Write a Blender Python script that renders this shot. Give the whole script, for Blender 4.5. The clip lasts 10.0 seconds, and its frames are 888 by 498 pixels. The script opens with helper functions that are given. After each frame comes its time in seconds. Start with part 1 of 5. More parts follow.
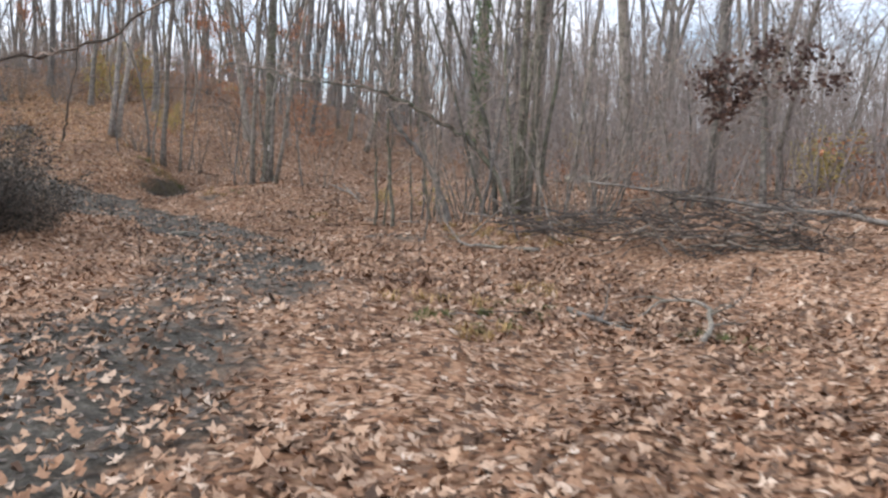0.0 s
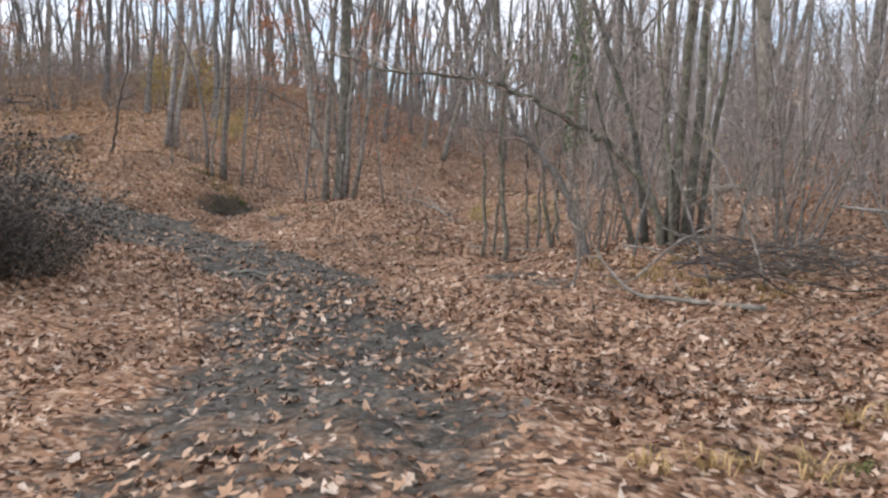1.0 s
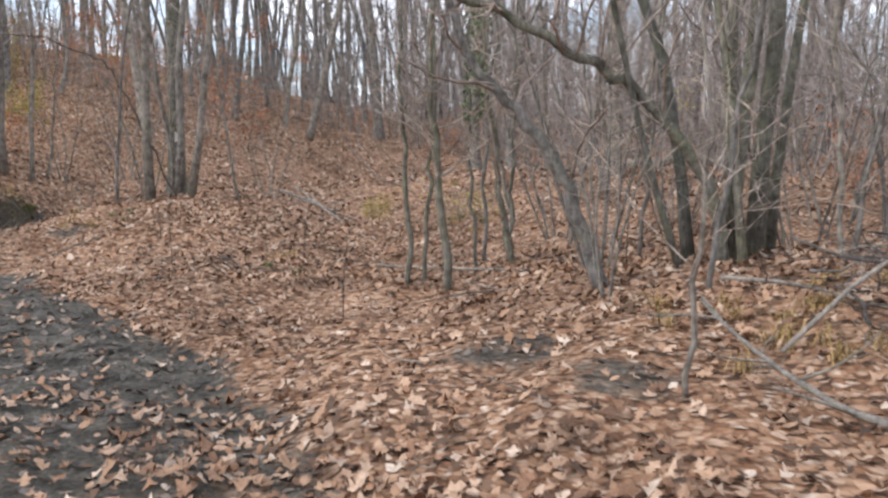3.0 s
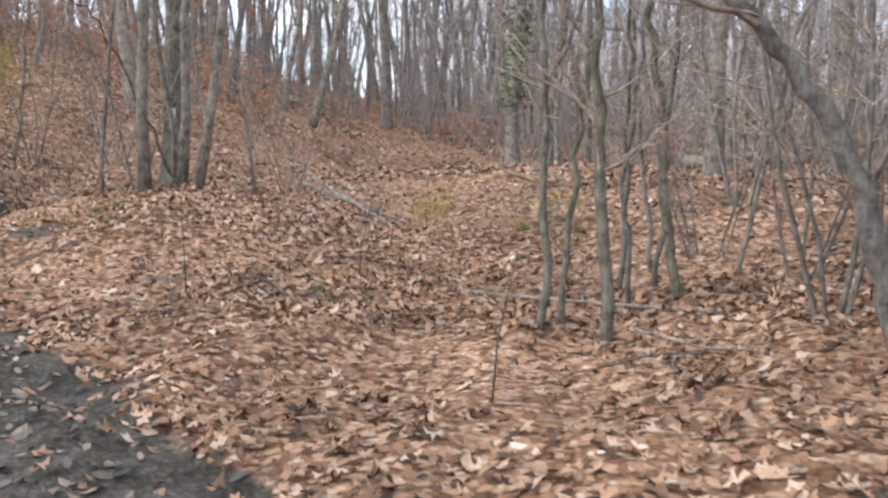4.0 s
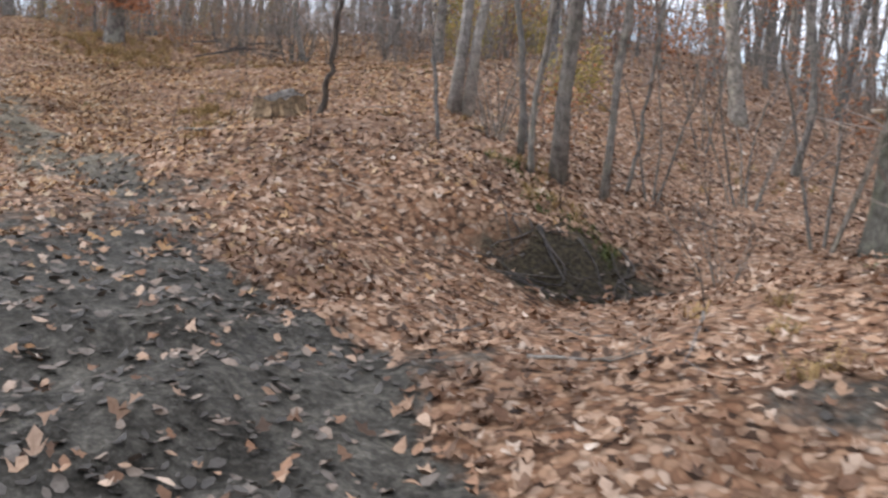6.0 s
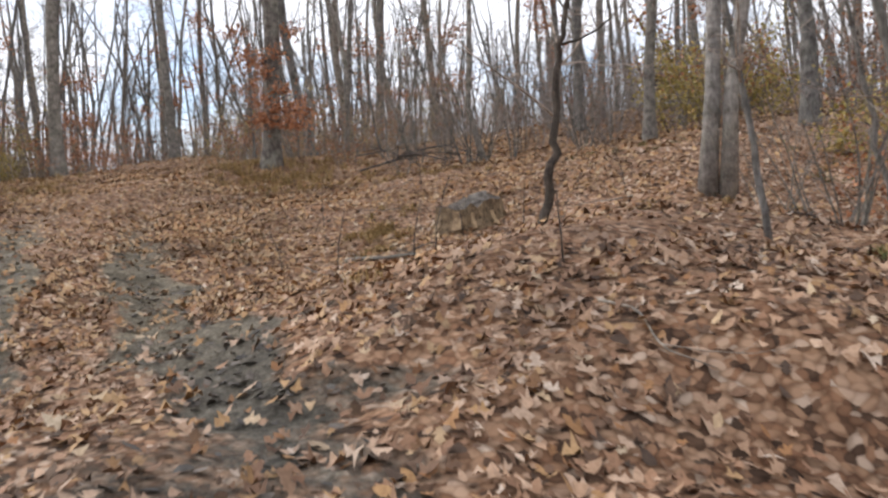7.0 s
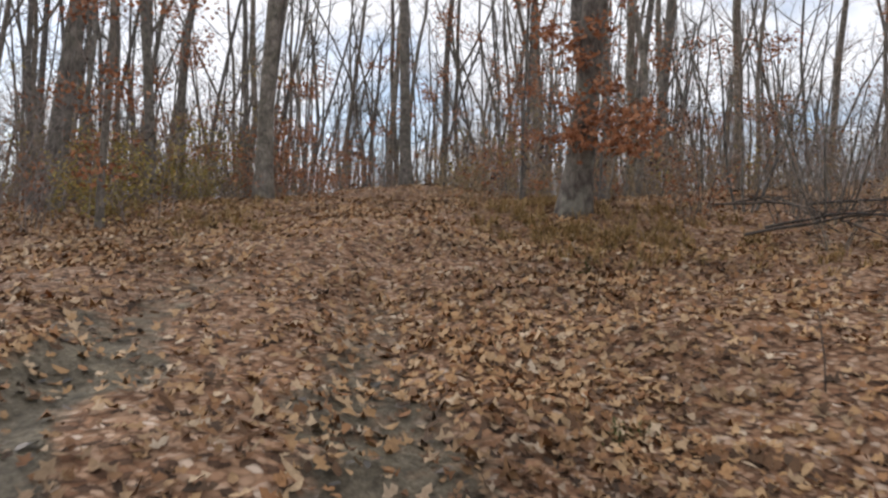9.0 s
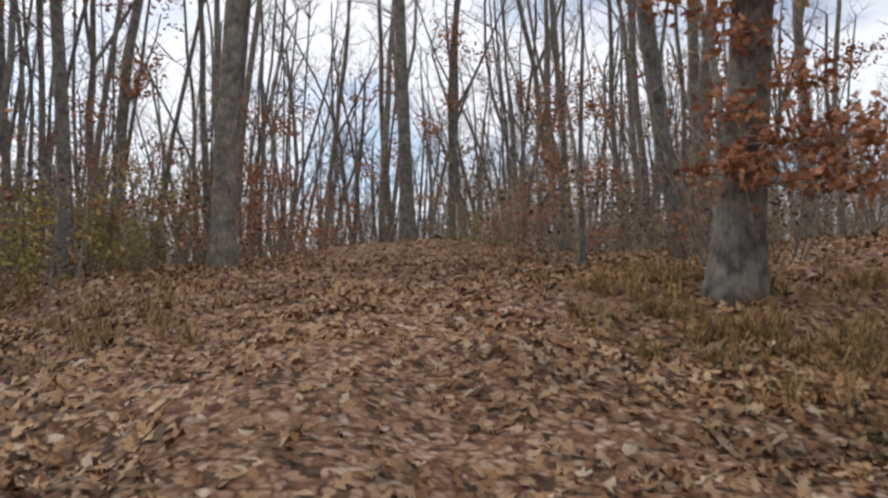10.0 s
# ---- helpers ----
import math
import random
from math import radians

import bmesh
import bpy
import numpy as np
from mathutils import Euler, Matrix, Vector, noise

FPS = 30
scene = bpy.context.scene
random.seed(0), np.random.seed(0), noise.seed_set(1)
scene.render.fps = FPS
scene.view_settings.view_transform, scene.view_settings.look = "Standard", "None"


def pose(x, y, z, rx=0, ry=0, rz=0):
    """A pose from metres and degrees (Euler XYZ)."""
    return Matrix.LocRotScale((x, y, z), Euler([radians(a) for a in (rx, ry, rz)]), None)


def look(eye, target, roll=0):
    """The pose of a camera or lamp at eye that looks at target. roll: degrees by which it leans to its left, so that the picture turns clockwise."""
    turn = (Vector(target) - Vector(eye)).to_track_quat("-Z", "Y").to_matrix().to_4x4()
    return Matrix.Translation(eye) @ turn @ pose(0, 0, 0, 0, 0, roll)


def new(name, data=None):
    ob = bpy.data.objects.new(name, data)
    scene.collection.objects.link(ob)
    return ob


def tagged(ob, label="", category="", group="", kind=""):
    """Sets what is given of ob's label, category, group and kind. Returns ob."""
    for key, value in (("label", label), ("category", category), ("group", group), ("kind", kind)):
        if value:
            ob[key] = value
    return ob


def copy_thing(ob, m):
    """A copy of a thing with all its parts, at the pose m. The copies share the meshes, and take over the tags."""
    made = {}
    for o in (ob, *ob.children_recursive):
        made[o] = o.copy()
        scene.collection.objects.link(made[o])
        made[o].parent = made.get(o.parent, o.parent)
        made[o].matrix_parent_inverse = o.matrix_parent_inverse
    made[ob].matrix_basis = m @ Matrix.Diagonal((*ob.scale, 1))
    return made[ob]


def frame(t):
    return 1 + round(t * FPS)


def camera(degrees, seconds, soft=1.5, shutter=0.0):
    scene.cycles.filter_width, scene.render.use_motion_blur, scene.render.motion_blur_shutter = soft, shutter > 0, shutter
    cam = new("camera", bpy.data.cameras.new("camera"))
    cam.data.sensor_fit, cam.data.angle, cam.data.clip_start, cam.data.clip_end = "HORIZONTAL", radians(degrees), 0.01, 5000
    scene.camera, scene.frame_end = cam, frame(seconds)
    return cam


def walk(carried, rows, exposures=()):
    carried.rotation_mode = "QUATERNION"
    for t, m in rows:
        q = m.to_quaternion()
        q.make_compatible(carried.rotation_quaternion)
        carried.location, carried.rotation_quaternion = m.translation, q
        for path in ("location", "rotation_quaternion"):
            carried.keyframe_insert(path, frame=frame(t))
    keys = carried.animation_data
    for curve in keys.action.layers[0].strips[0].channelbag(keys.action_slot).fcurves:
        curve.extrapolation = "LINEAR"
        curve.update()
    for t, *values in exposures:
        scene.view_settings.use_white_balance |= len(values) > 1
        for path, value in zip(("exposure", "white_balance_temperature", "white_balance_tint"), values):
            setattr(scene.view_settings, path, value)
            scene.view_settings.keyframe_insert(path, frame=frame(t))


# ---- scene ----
cam = camera(55.3, 10.0, soft=2.5, shutter=0.12)
# seconds, eye x, y, z, yaw, pitch, roll
ROWS = [
    (0, 0.016, 0.057, 1.526, 0.04, -5.64, 2.25),
    (0.5, -0.761, 2.365, 1.541, 3.25, -5.61, 2.62),
    (1, -1.261, 4.256, 1.621, 4.07, -5.37, 1.72),
    (1.5, -1.544, 6.055, 1.529, 2.86, -5.25, -0.17),
    (2, -1.713, 7.627, 1.592, 0.11, -5.23, -0.37),
    (2.5, -1.783, 9.028, 1.538, -2.30, -5.74, -2.65),
    (2.7, -1.858, 9.565, 1.540, -3.43, -6.01, -1.68),
    (3.8, -3.028, 13.327, 1.434, -7.35, -7.72, 0.24),
    (4, -3.160, 13.852, 1.405, -6.69, -6.87, 1.22),
    (4.5, -3.583, 15.300, 1.411, -1.67, -4.84, 3.40),
    (5, -4.259, 16.841, 1.392, 5.98, -4.33, 3.13),
    (5.5, -5.317, 18.388, 1.353, 15.46, -5.12, 4.76),
    (6, -6.592, 19.800, 1.334, 25.84, -6.18, 2.97),
    (6.2, -7.191, 20.262, 1.214, 29.40, -3.68, 5.07),
    (7.3, -10.264, 23.786, 1.746, 38.45, 1.20, -5.00),
    (7.5, -10.847, 24.197, 1.866, 39.03, 1.10, -3.87),
    (8, -12.453, 25.034, 2.087, 46.58, 1.43, -0.70),
    (8.5, -14.244, 25.974, 2.351, 52.31, 2.60, 2.07),
    (9, -16.383, 27.197, 2.635, 50.45, 3.14, 2.55),
    (9.5, -18.555, 28.531, 3.008, 49.51, 4.82, 1.54),
    (10, -20.753, 29.809, 3.484, 49.30, 6.10, 0.88),
]


def eye_pose(x, y, z, yaw, pitch, roll):
    return pose(x, y, z, 0, 0, yaw) @ pose(0, 0, 0, 90 + pitch) @ pose(0, 0, 0, 0, 0, 1 * roll)


# stops and white balance: the picture darkens and warms as the sky comes into view
EXPOSURES = [(0.0, 1.08, 5850, 10), (2.5, 1.13, 5900, 10), (3.8, 1.42, 5800, 10), (4.5, 1.27, 5800, 10), (5.5, 1.06, 5750, 10), (6.2, 1.2, 5800, 10), (7.5, 0.76, 6250, 10), (8.5, 0.59, 6250, 10), (10.0, 0.42, 6150, 10)]
walk(cam, [(t, eye_pose(*r)) for t, *r in ROWS], EXPOSURES)

# ---- sky and light ----
world = bpy.data.worlds.new("sky")
scene.world = world
world.use_nodes = True
wn, wl = world.node_tree.nodes, world.node_tree.links
wn.clear()
w_out, w_bg, w_sky = wn.new("ShaderNodeOutputWorld"), wn.new("ShaderNodeBackground"), wn.new("ShaderNodeTexSky")
w_sky.sky_type, w_sky.sun_disc = "NISHITA", False
w_sky.sun_elevation, w_sky.sun_rotation, w_sky.altitude = radians(28), radians(258), 300
w_geo, w_cloud, w_ramp, w_mix = wn.new("ShaderNodeTexCoord"), wn.new("ShaderNodeTexNoise"), wn.new("ShaderNodeValToRGB"), wn.new("ShaderNodeMix")
w_map = wn.new("ShaderNodeMapping")
w_map.inputs["Scale"].default_value = (1.0, 1.0, 2.6)
w_cloud.inputs["Scale"].default_value, w_cloud.inputs["Detail"].default_value, w_cloud.inputs["Roughness"].default_value = 3.2, 6.0, 0.55
w_ramp.color_ramp.elements[0].position, w_ramp.color_ramp.elements[1].position = 0.36, 0.52
w_ramp.color_ramp.elements[0].color = (0.22, 0.22, 0.22, 1)
w_ramp.color_ramp.elements[1].color = (0.96, 0.96, 0.96, 1)
w_mix.data_type = "RGBA"
w_mix.inputs["B"].default_value = (7.3, 7.15, 7.25, 1)
wl.new(w_geo.outputs["Generated"], w_map.inputs["Vector"])
wl.new(w_map.outputs["Vector"], w_cloud.inputs["Vector"])
wl.new(w_cloud.outputs["Fac"], w_ramp.inputs["Fac"])
wl.new(w_ramp.outputs["Color"], w_mix.inputs["Factor"])
wl.new(w_sky.outputs["Color"], w_mix.inputs["A"])
wl.new(w_mix.outputs["Result"], w_bg.inputs["Color"])
wl.new(w_bg.outputs["Background"], w_out.inputs["Surface"])
w_bg.inputs["Strength"].default_value = 0.11

sun = new("sun", bpy.data.lights.new("sun", "SUN"))
sun.data.energy, sun.data.angle, sun.data.color = 1.3, radians(25), (1.0, 0.95, 0.88)
sun.matrix_world = look((-90, -20, 50), (0, 0, 0))

# ---- materials ----


def material(name, rough=0.9, spec=0.2):
    m = bpy.data.materials.new(name)
    m.use_nodes = True
    b = m.node_tree.nodes["Principled BSDF"]
    b.inputs["Roughness"].default_value = rough
    b.inputs["Specular IOR Level"].default_value = spec
    return m, m.node_tree.nodes, m.node_tree.links, b


def ramp(nodes, stops):
    r = nodes.new("ShaderNodeValToRGB")
    e = r.color_ramp.elements
    while len(e) < len(stops):
        e.new(0.5)
    for k, (p, c) in zip(e, stops):
        k.position, k.color = p, (*c, 1)
    return r


def noise_node(nodes, links, scale, detail=4.0, rough=0.6, vector=None):
    n = nodes.new("ShaderNodeTexNoise")
    n.inputs["Scale"].default_value, n.inputs["Detail"].default_value, n.inputs["Roughness"].default_value = scale, detail, rough
    if vector:
        links.new(vector, n.inputs["Vector"])
    return n


def mix_node(nodes, links, fac, a, b, mode="MIX"):
    m = nodes.new("ShaderNodeMix")
    m.data_type, m.blend_type = "RGBA", mode
    for key, v in (("Factor", fac), ("A", a), ("B", b)):
        if isinstance(v, (int, float)):
            m.inputs[key].default_value = v
        elif isinstance(v, tuple):
            m.inputs[key].default_value = (*v, 1)
        else:
            links.new(v, m.inputs[key])
    return m.outputs["Result"]


def bump_node(nodes, links, bsdf, height, strength, distance):
    b = nodes.new("ShaderNodeBump")
    b.inputs["Strength"].default_value, b.inputs["Distance"].default_value = strength, distance
    links.new(height, b.inputs["Height"])
    links.new(b.outputs["Normal"], bsdf.inputs["Normal"])


LEAF_STOPS = [(0.0, (0.07, 0.046, 0.032)), (0.16, (0.18, 0.105, 0.064)), (0.32, (0.30, 0.165, 0.095)), (0.55, (0.40, 0.25, 0.155)), (0.78, (0.465, 0.31, 0.205)),
              (0.93, (0.54, 0.39, 0.28)), (1.0, (0.64, 0.52, 0.41))]
GOLD_STOPS = [(0.0, (0.07, 0.043, 0.024)), (0.16, (0.18, 0.095, 0.045)), (0.32, (0.33, 0.16, 0.068)), (0.55, (0.42, 0.25, 0.115)), (0.78, (0.48, 0.31, 0.16)),
              (0.93, (0.53, 0.38, 0.23)), (1.0, (0.62, 0.50, 0.36))]


def make_ground_material():
    m, n, l, b = material("forest_floor", 0.95, 0.15)
    co = n.new("ShaderNodeTexCoord").outputs["Object"]
    warp = noise_node(n, l, 7.0, 2.0, 0.5, co)
    add = n.new("ShaderNodeVectorMath")
    add.operation = "MULTIPLY_ADD"
    add.inputs[1].default_value = (0.12, 0.12, 0.12)
    l.new(warp.outputs["Color"], add.inputs[0])
    l.new(co, add.inputs[2])
    v = n.new("ShaderNodeTexVoronoi")
    v.inputs["Scale"].default_value = 19.0
    l.new(add.outputs["Vector"], v.inputs["Vector"])
    sep = n.new("ShaderNodeSeparateColor")
    l.new(v.outputs["Color"], sep.inputs["Color"])
    leaf = ramp(n, LEAF_STOPS)
    l.new(sep.outputs["Red"], leaf.inputs["Fac"])
    big = noise_node(n, l, 0.35, 5.0, 0.6, co)
    tone = ramp(n, [(0.35, (0.62, 0.58, 0.55)), (0.65, (1.0, 0.96, 0.93))])
    l.new(big.outputs["Fac"], tone.inputs["Fac"])
    litter = mix_node(n, l, 1.0, leaf.outputs["Color"], tone.outputs["Color"], "MULTIPLY")
    edge = ramp(n, [(0.35, (1, 1, 1)), (0.75, (0.42, 0.38, 0.35))])
    l.new(v.outputs["Distance"], edge.inputs["Fac"])
    litter = mix_node(n, l, 0.8, litter, edge.outputs["Color"], "MULTIPLY")
    fine = noise_node(n, l, 26.0, 6.0, 0.7, co)
    soil = ramp(n, [(0.3, (0.045, 0.04, 0.032)), (0.5, (0.12, 0.106, 0.087)), (0.7, (0.235, 0.21, 0.175))])
    l.new(fine.outputs["Fac"], soil.inputs["Fac"])
    dusty = ramp(n, [(0.3, (0.11, 0.088, 0.06)), (0.5, (0.215, 0.176, 0.122)), (0.7, (0.34, 0.284, 0.20))])
    l.new(fine.outputs["Fac"], dusty.inputs["Fac"])
    dry = n.new("ShaderNodeAttribute")
    dry.attribute_name = "dry"
    clay = mix_node(n, l, dry.outputs["Fac"], soil.outputs["Color"], dusty.outputs["Color"])
    # moss on the earth bank; its dark browns also paint the hollow's shade
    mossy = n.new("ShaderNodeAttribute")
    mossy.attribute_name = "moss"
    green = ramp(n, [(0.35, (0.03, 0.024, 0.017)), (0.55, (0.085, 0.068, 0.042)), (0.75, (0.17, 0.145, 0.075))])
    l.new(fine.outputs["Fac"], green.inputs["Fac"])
    smear = noise_node(n, l, 3.4, 6.0, 0.72, co)
    streak = ramp(n, [(0.35, (0.42, 0.41, 0.38)), (0.52, (0.95, 0.95, 0.93)), (0.68, (1.5, 1.5, 1.44))])
    l.new(smear.outputs["Fac"], streak.inputs["Fac"])
    earth = mix_node(n, l, 1.0, clay, streak.outputs["Color"], "MULTIPLY")
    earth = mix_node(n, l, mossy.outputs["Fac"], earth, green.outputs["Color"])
    att = n.new("ShaderNodeAttribute")
    att.attribute_name = "mud"
    ragged = noise_node(n, l, 5.0, 5.0, 0.7, co)
    mask = n.new("ShaderNodeMath")
    mask.operation = "MULTIPLY_ADD"
    l.new(ragged.outputs["Fac"], mask.inputs[0])
    mask.inputs[1].default_value = 0.9
    l.new(att.outputs["Fac"], mask.inputs[2])
    sharp = ramp(n, [(0.70, (0, 0, 0)), (1.0, (1, 1, 1))])
    l.new(mask.outputs["Value"], sharp.inputs["Fac"])
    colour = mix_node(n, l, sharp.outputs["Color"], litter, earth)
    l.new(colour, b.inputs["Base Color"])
    wet = n.new("ShaderNodeMapRange")
    wet.inputs["To Min"].default_value, wet.inputs["To Max"].default_value = 0.95, 0.68
    l.new(sharp.outputs["Color"], wet.inputs["Value"])
    l.new(wet.outputs["Result"], b.inputs["Roughness"])
    height = mix_node(n, l, sharp.outputs["Color"], sep.outputs["Green"], fine.outputs["Fac"])
    bump_node(n, l, b, height, 1.0, 0.06)
    return m


def make_leaf_material(name, stops, rough=0.75, damp=False):
    m, n, l, b = material(name, rough, 0.25)
    geo = n.new("ShaderNodeNewGeometry")
    r = ramp(n, stops)
    l.new(geo.outputs["Random Per Island"], r.inputs["Fac"])
    co = n.new("ShaderNodeTexCoord").outputs["Object"]
    spots = noise_node(n, l, 45.0, 4.0, 0.65, co)
    sr = ramp(n, [(0.3, (0.55, 0.5, 0.45)), (0.6, (1, 1, 1))])
    l.new(spots.outputs["Fac"], sr.inputs["Fac"])
    leaf = mix_node(n, l, 0.7, r.outputs["Color"], sr.outputs["Color"], "MULTIPLY")
    if damp:
        # damp, older leaves lie in patches
        patch = noise_node(n, l, 0.8, 5.0, 0.65, co)
        pr = ramp(n, [(0.36, (0.5, 0.47, 0.46)), (0.5, (0.95, 0.95, 0.95)), (0.64, (1.08, 1.06, 1.04))])
        l.new(patch.outputs["Fac"], pr.inputs["Fac"])
        leaf = mix_node(n, l, 1.0, leaf, pr.outputs["Color"], "MULTIPLY")
    l.new(leaf, b.inputs["Base Color"])
    bump_node(n, l, b, spots.outputs["Fac"], 0.3, 0.01)
    return m


def make_bark_material(name, dark, light, moss=(0.11, 0.12, 0.07), moss_amount=0.35):
    m, n, l, b = material(name, 0.92, 0.15)
    tc = n.new("ShaderNodeTexCoord").outputs["Object"]
    mp = n.new("ShaderNodeMapping")
    mp.inputs["Scale"].default_value = (1, 1, 0.22)
    l.new(tc, mp.inputs["Vector"])
    fissure = noise_node(n, l, 38.0, 6.0, 0.7, mp.outputs["Vector"])
    patch = noise_node(n, l, 3.2, 4.0, 0.6, tc)
    c = ramp(n, [(0.3, dark), (0.7, light)])
    l.new(fissure.outputs["Fac"], c.inputs["Fac"])
    pr = ramp(n, [(0.45, (0, 0, 0)), (0.68, (moss_amount,) * 3)])
    l.new(patch.outputs["Fac"], pr.inputs["Fac"])
    blot = noise_node(n, l, 7.0, 5.0, 0.65, tc)
    br = ramp(n, [(0.34, (0.5, 0.48, 0.46)), (0.5, (0.95, 0.95, 0.95)), (0.66, (1.35, 1.33, 1.28))])
    l.new(blot.outputs["Fac"], br.inputs["Fac"])
    info = n.new("ShaderNodeObjectInfo")
    tint = ramp(n, [(0.0, (0.72, 0.72, 0.75)), (1.0, (1.12, 1.06, 1.0))])
    l.new(info.outputs["Random"], tint.inputs["Fac"])
    col = mix_node(n, l, pr.outputs["Color"], c.outputs["Color"], moss)
    col = mix_node(n, l, 1.0, col, br.outputs["Color"], "MULTIPLY")
    l.new(mix_node(n, l, 1.0, col, tint.outputs["Color"], "MULTIPLY"), b.inputs["Base Color"])
    bump_node(n, l, b, fissure.outputs["Fac"], 0.7, 0.02)
    return m


MAT_GROUND = make_ground_material()
MAT_LITTER = make_leaf_material("fallen_leaves", LEAF_STOPS, damp=True)
MAT_GOLDLITTER = make_leaf_material("golden_fallen_leaves", GOLD_STOPS, damp=True)
MAT_MUDLEAF = make_leaf_material("trodden_leaves", [(0.0, (0.05, 0.043, 0.036)), (0.45, (0.11, 0.095, 0.08)), (0.75, (0.19, 0.155, 0.125)), (1.0, (0.32, 0.24, 0.18))], 0.6)
MAT_RUST = make_leaf_material("rust_leaves", [(0.0, (0.21, 0.085, 0.042)), (0.5, (0.42, 0.18, 0.085)), (1.0, (0.55, 0.28, 0.15))])
MAT_BRAMBLE = make_leaf_material("bramble_leaves", [(0.0, (0.02, 0.021, 0.016)), (0.5, (0.045, 0.045, 0.036)), (0.85, (0.085, 0.072, 0.055)), (1.0, (0.15, 0.11, 0.08))], 0.6)
MAT_BROWNLEAF = make_leaf_material("dark_dead_leaves", [(0.0, (0.045, 0.028, 0.024)), (0.6, (0.10, 0.06, 0.048)), (1.0, (0.20, 0.12, 0.085))])
MAT_YELLOW = make_leaf_material("yellow_leaves", [(0.0, (0.20, 0.18, 0.06)), (0.5, (0.42, 0.34, 0.10)), (1.0, (0.56, 0.39, 0.13))])
MAT_IVY = make_leaf_material("ivy_leaves", [(0.0, (0.045, 0.08, 0.025)), (0.6, (0.095, 0.15, 0.05)), (1.0, (0.17, 0.22, 0.085))], 0.7)
MAT_GRASS = make_leaf_material("dry_grass", [(0.0, (0.16, 0.12, 0.045)), (0.5, (0.37, 0.25, 0.095)), (1.0, (0.56, 0.38, 0.18))])
MAT_MOSS = make_leaf_material("moss_blades", [(0.0, (0.045, 0.06, 0.018)), (0.5, (0.10, 0.12, 0.035)), (1.0, (0.20, 0.20, 0.07))])
MAT_BARK = make_bark_material("grey_bark", (0.10, 0.092, 0.08), (0.325, 0.30, 0.268))
MAT_MOSSBARK = make_bark_material("mossy_bark", (0.07, 0.066, 0.054), (0.25, 0.24, 0.20), (0.12, 0.135, 0.075), 0.6)
MAT_OAK = make_bark_material("oak_bark", (0.085, 0.072, 0.062), (0.29, 0.26, 0.225), (0.30, 0.30, 0.24), 0.7)
MAT_TWIG = make_bark_material("twig_bark", (0.23, 0.19, 0.16), (0.50, 0.425, 0.365), (0.12, 0.11, 0.08), 0.3)
MAT_BRUSHWOOD = make_bark_material("brushwood_bark", (0.05, 0.044, 0.04), (0.17, 0.15, 0.135), (0.10, 0.10, 0.07), 0.3)
MAT_PALEBARK = make_bark_material("pale_bark", (0.20, 0.185, 0.165), (0.46, 0.43, 0.39))
MAT_DRYSTEM = make_bark_material("dry_stems", (0.24, 0.17, 0.10), (0.52, 0.39, 0.24), (0.22, 0.20, 0.08), 0.5)
MAT_STUMP = make_bark_material("stump_bark", (0.06, 0.042, 0.03), (0.44, 0.31, 0.18), (0.12, 0.11, 0.07), 0.3)
MAT_PALEWOOD = make_bark_material("split_wood", (0.20, 0.14, 0.085), (0.50, 0.37, 0.23), (0.25, 0.2, 0.12), 0.3)
MAT_DARKBARK = make_bark_material("dark_bark", (0.03, 0.026, 0.023), (0.12, 0.10, 0.085), (0.08, 0.08, 0.06), 0.3)
MAT_DEADWOOD = make_bark_material("dead_wood", (0.13, 0.115, 0.098), (0.42, 0.385, 0.34), (0.15, 0.14, 0.10), 0.3)

# ---- mesh helpers ----


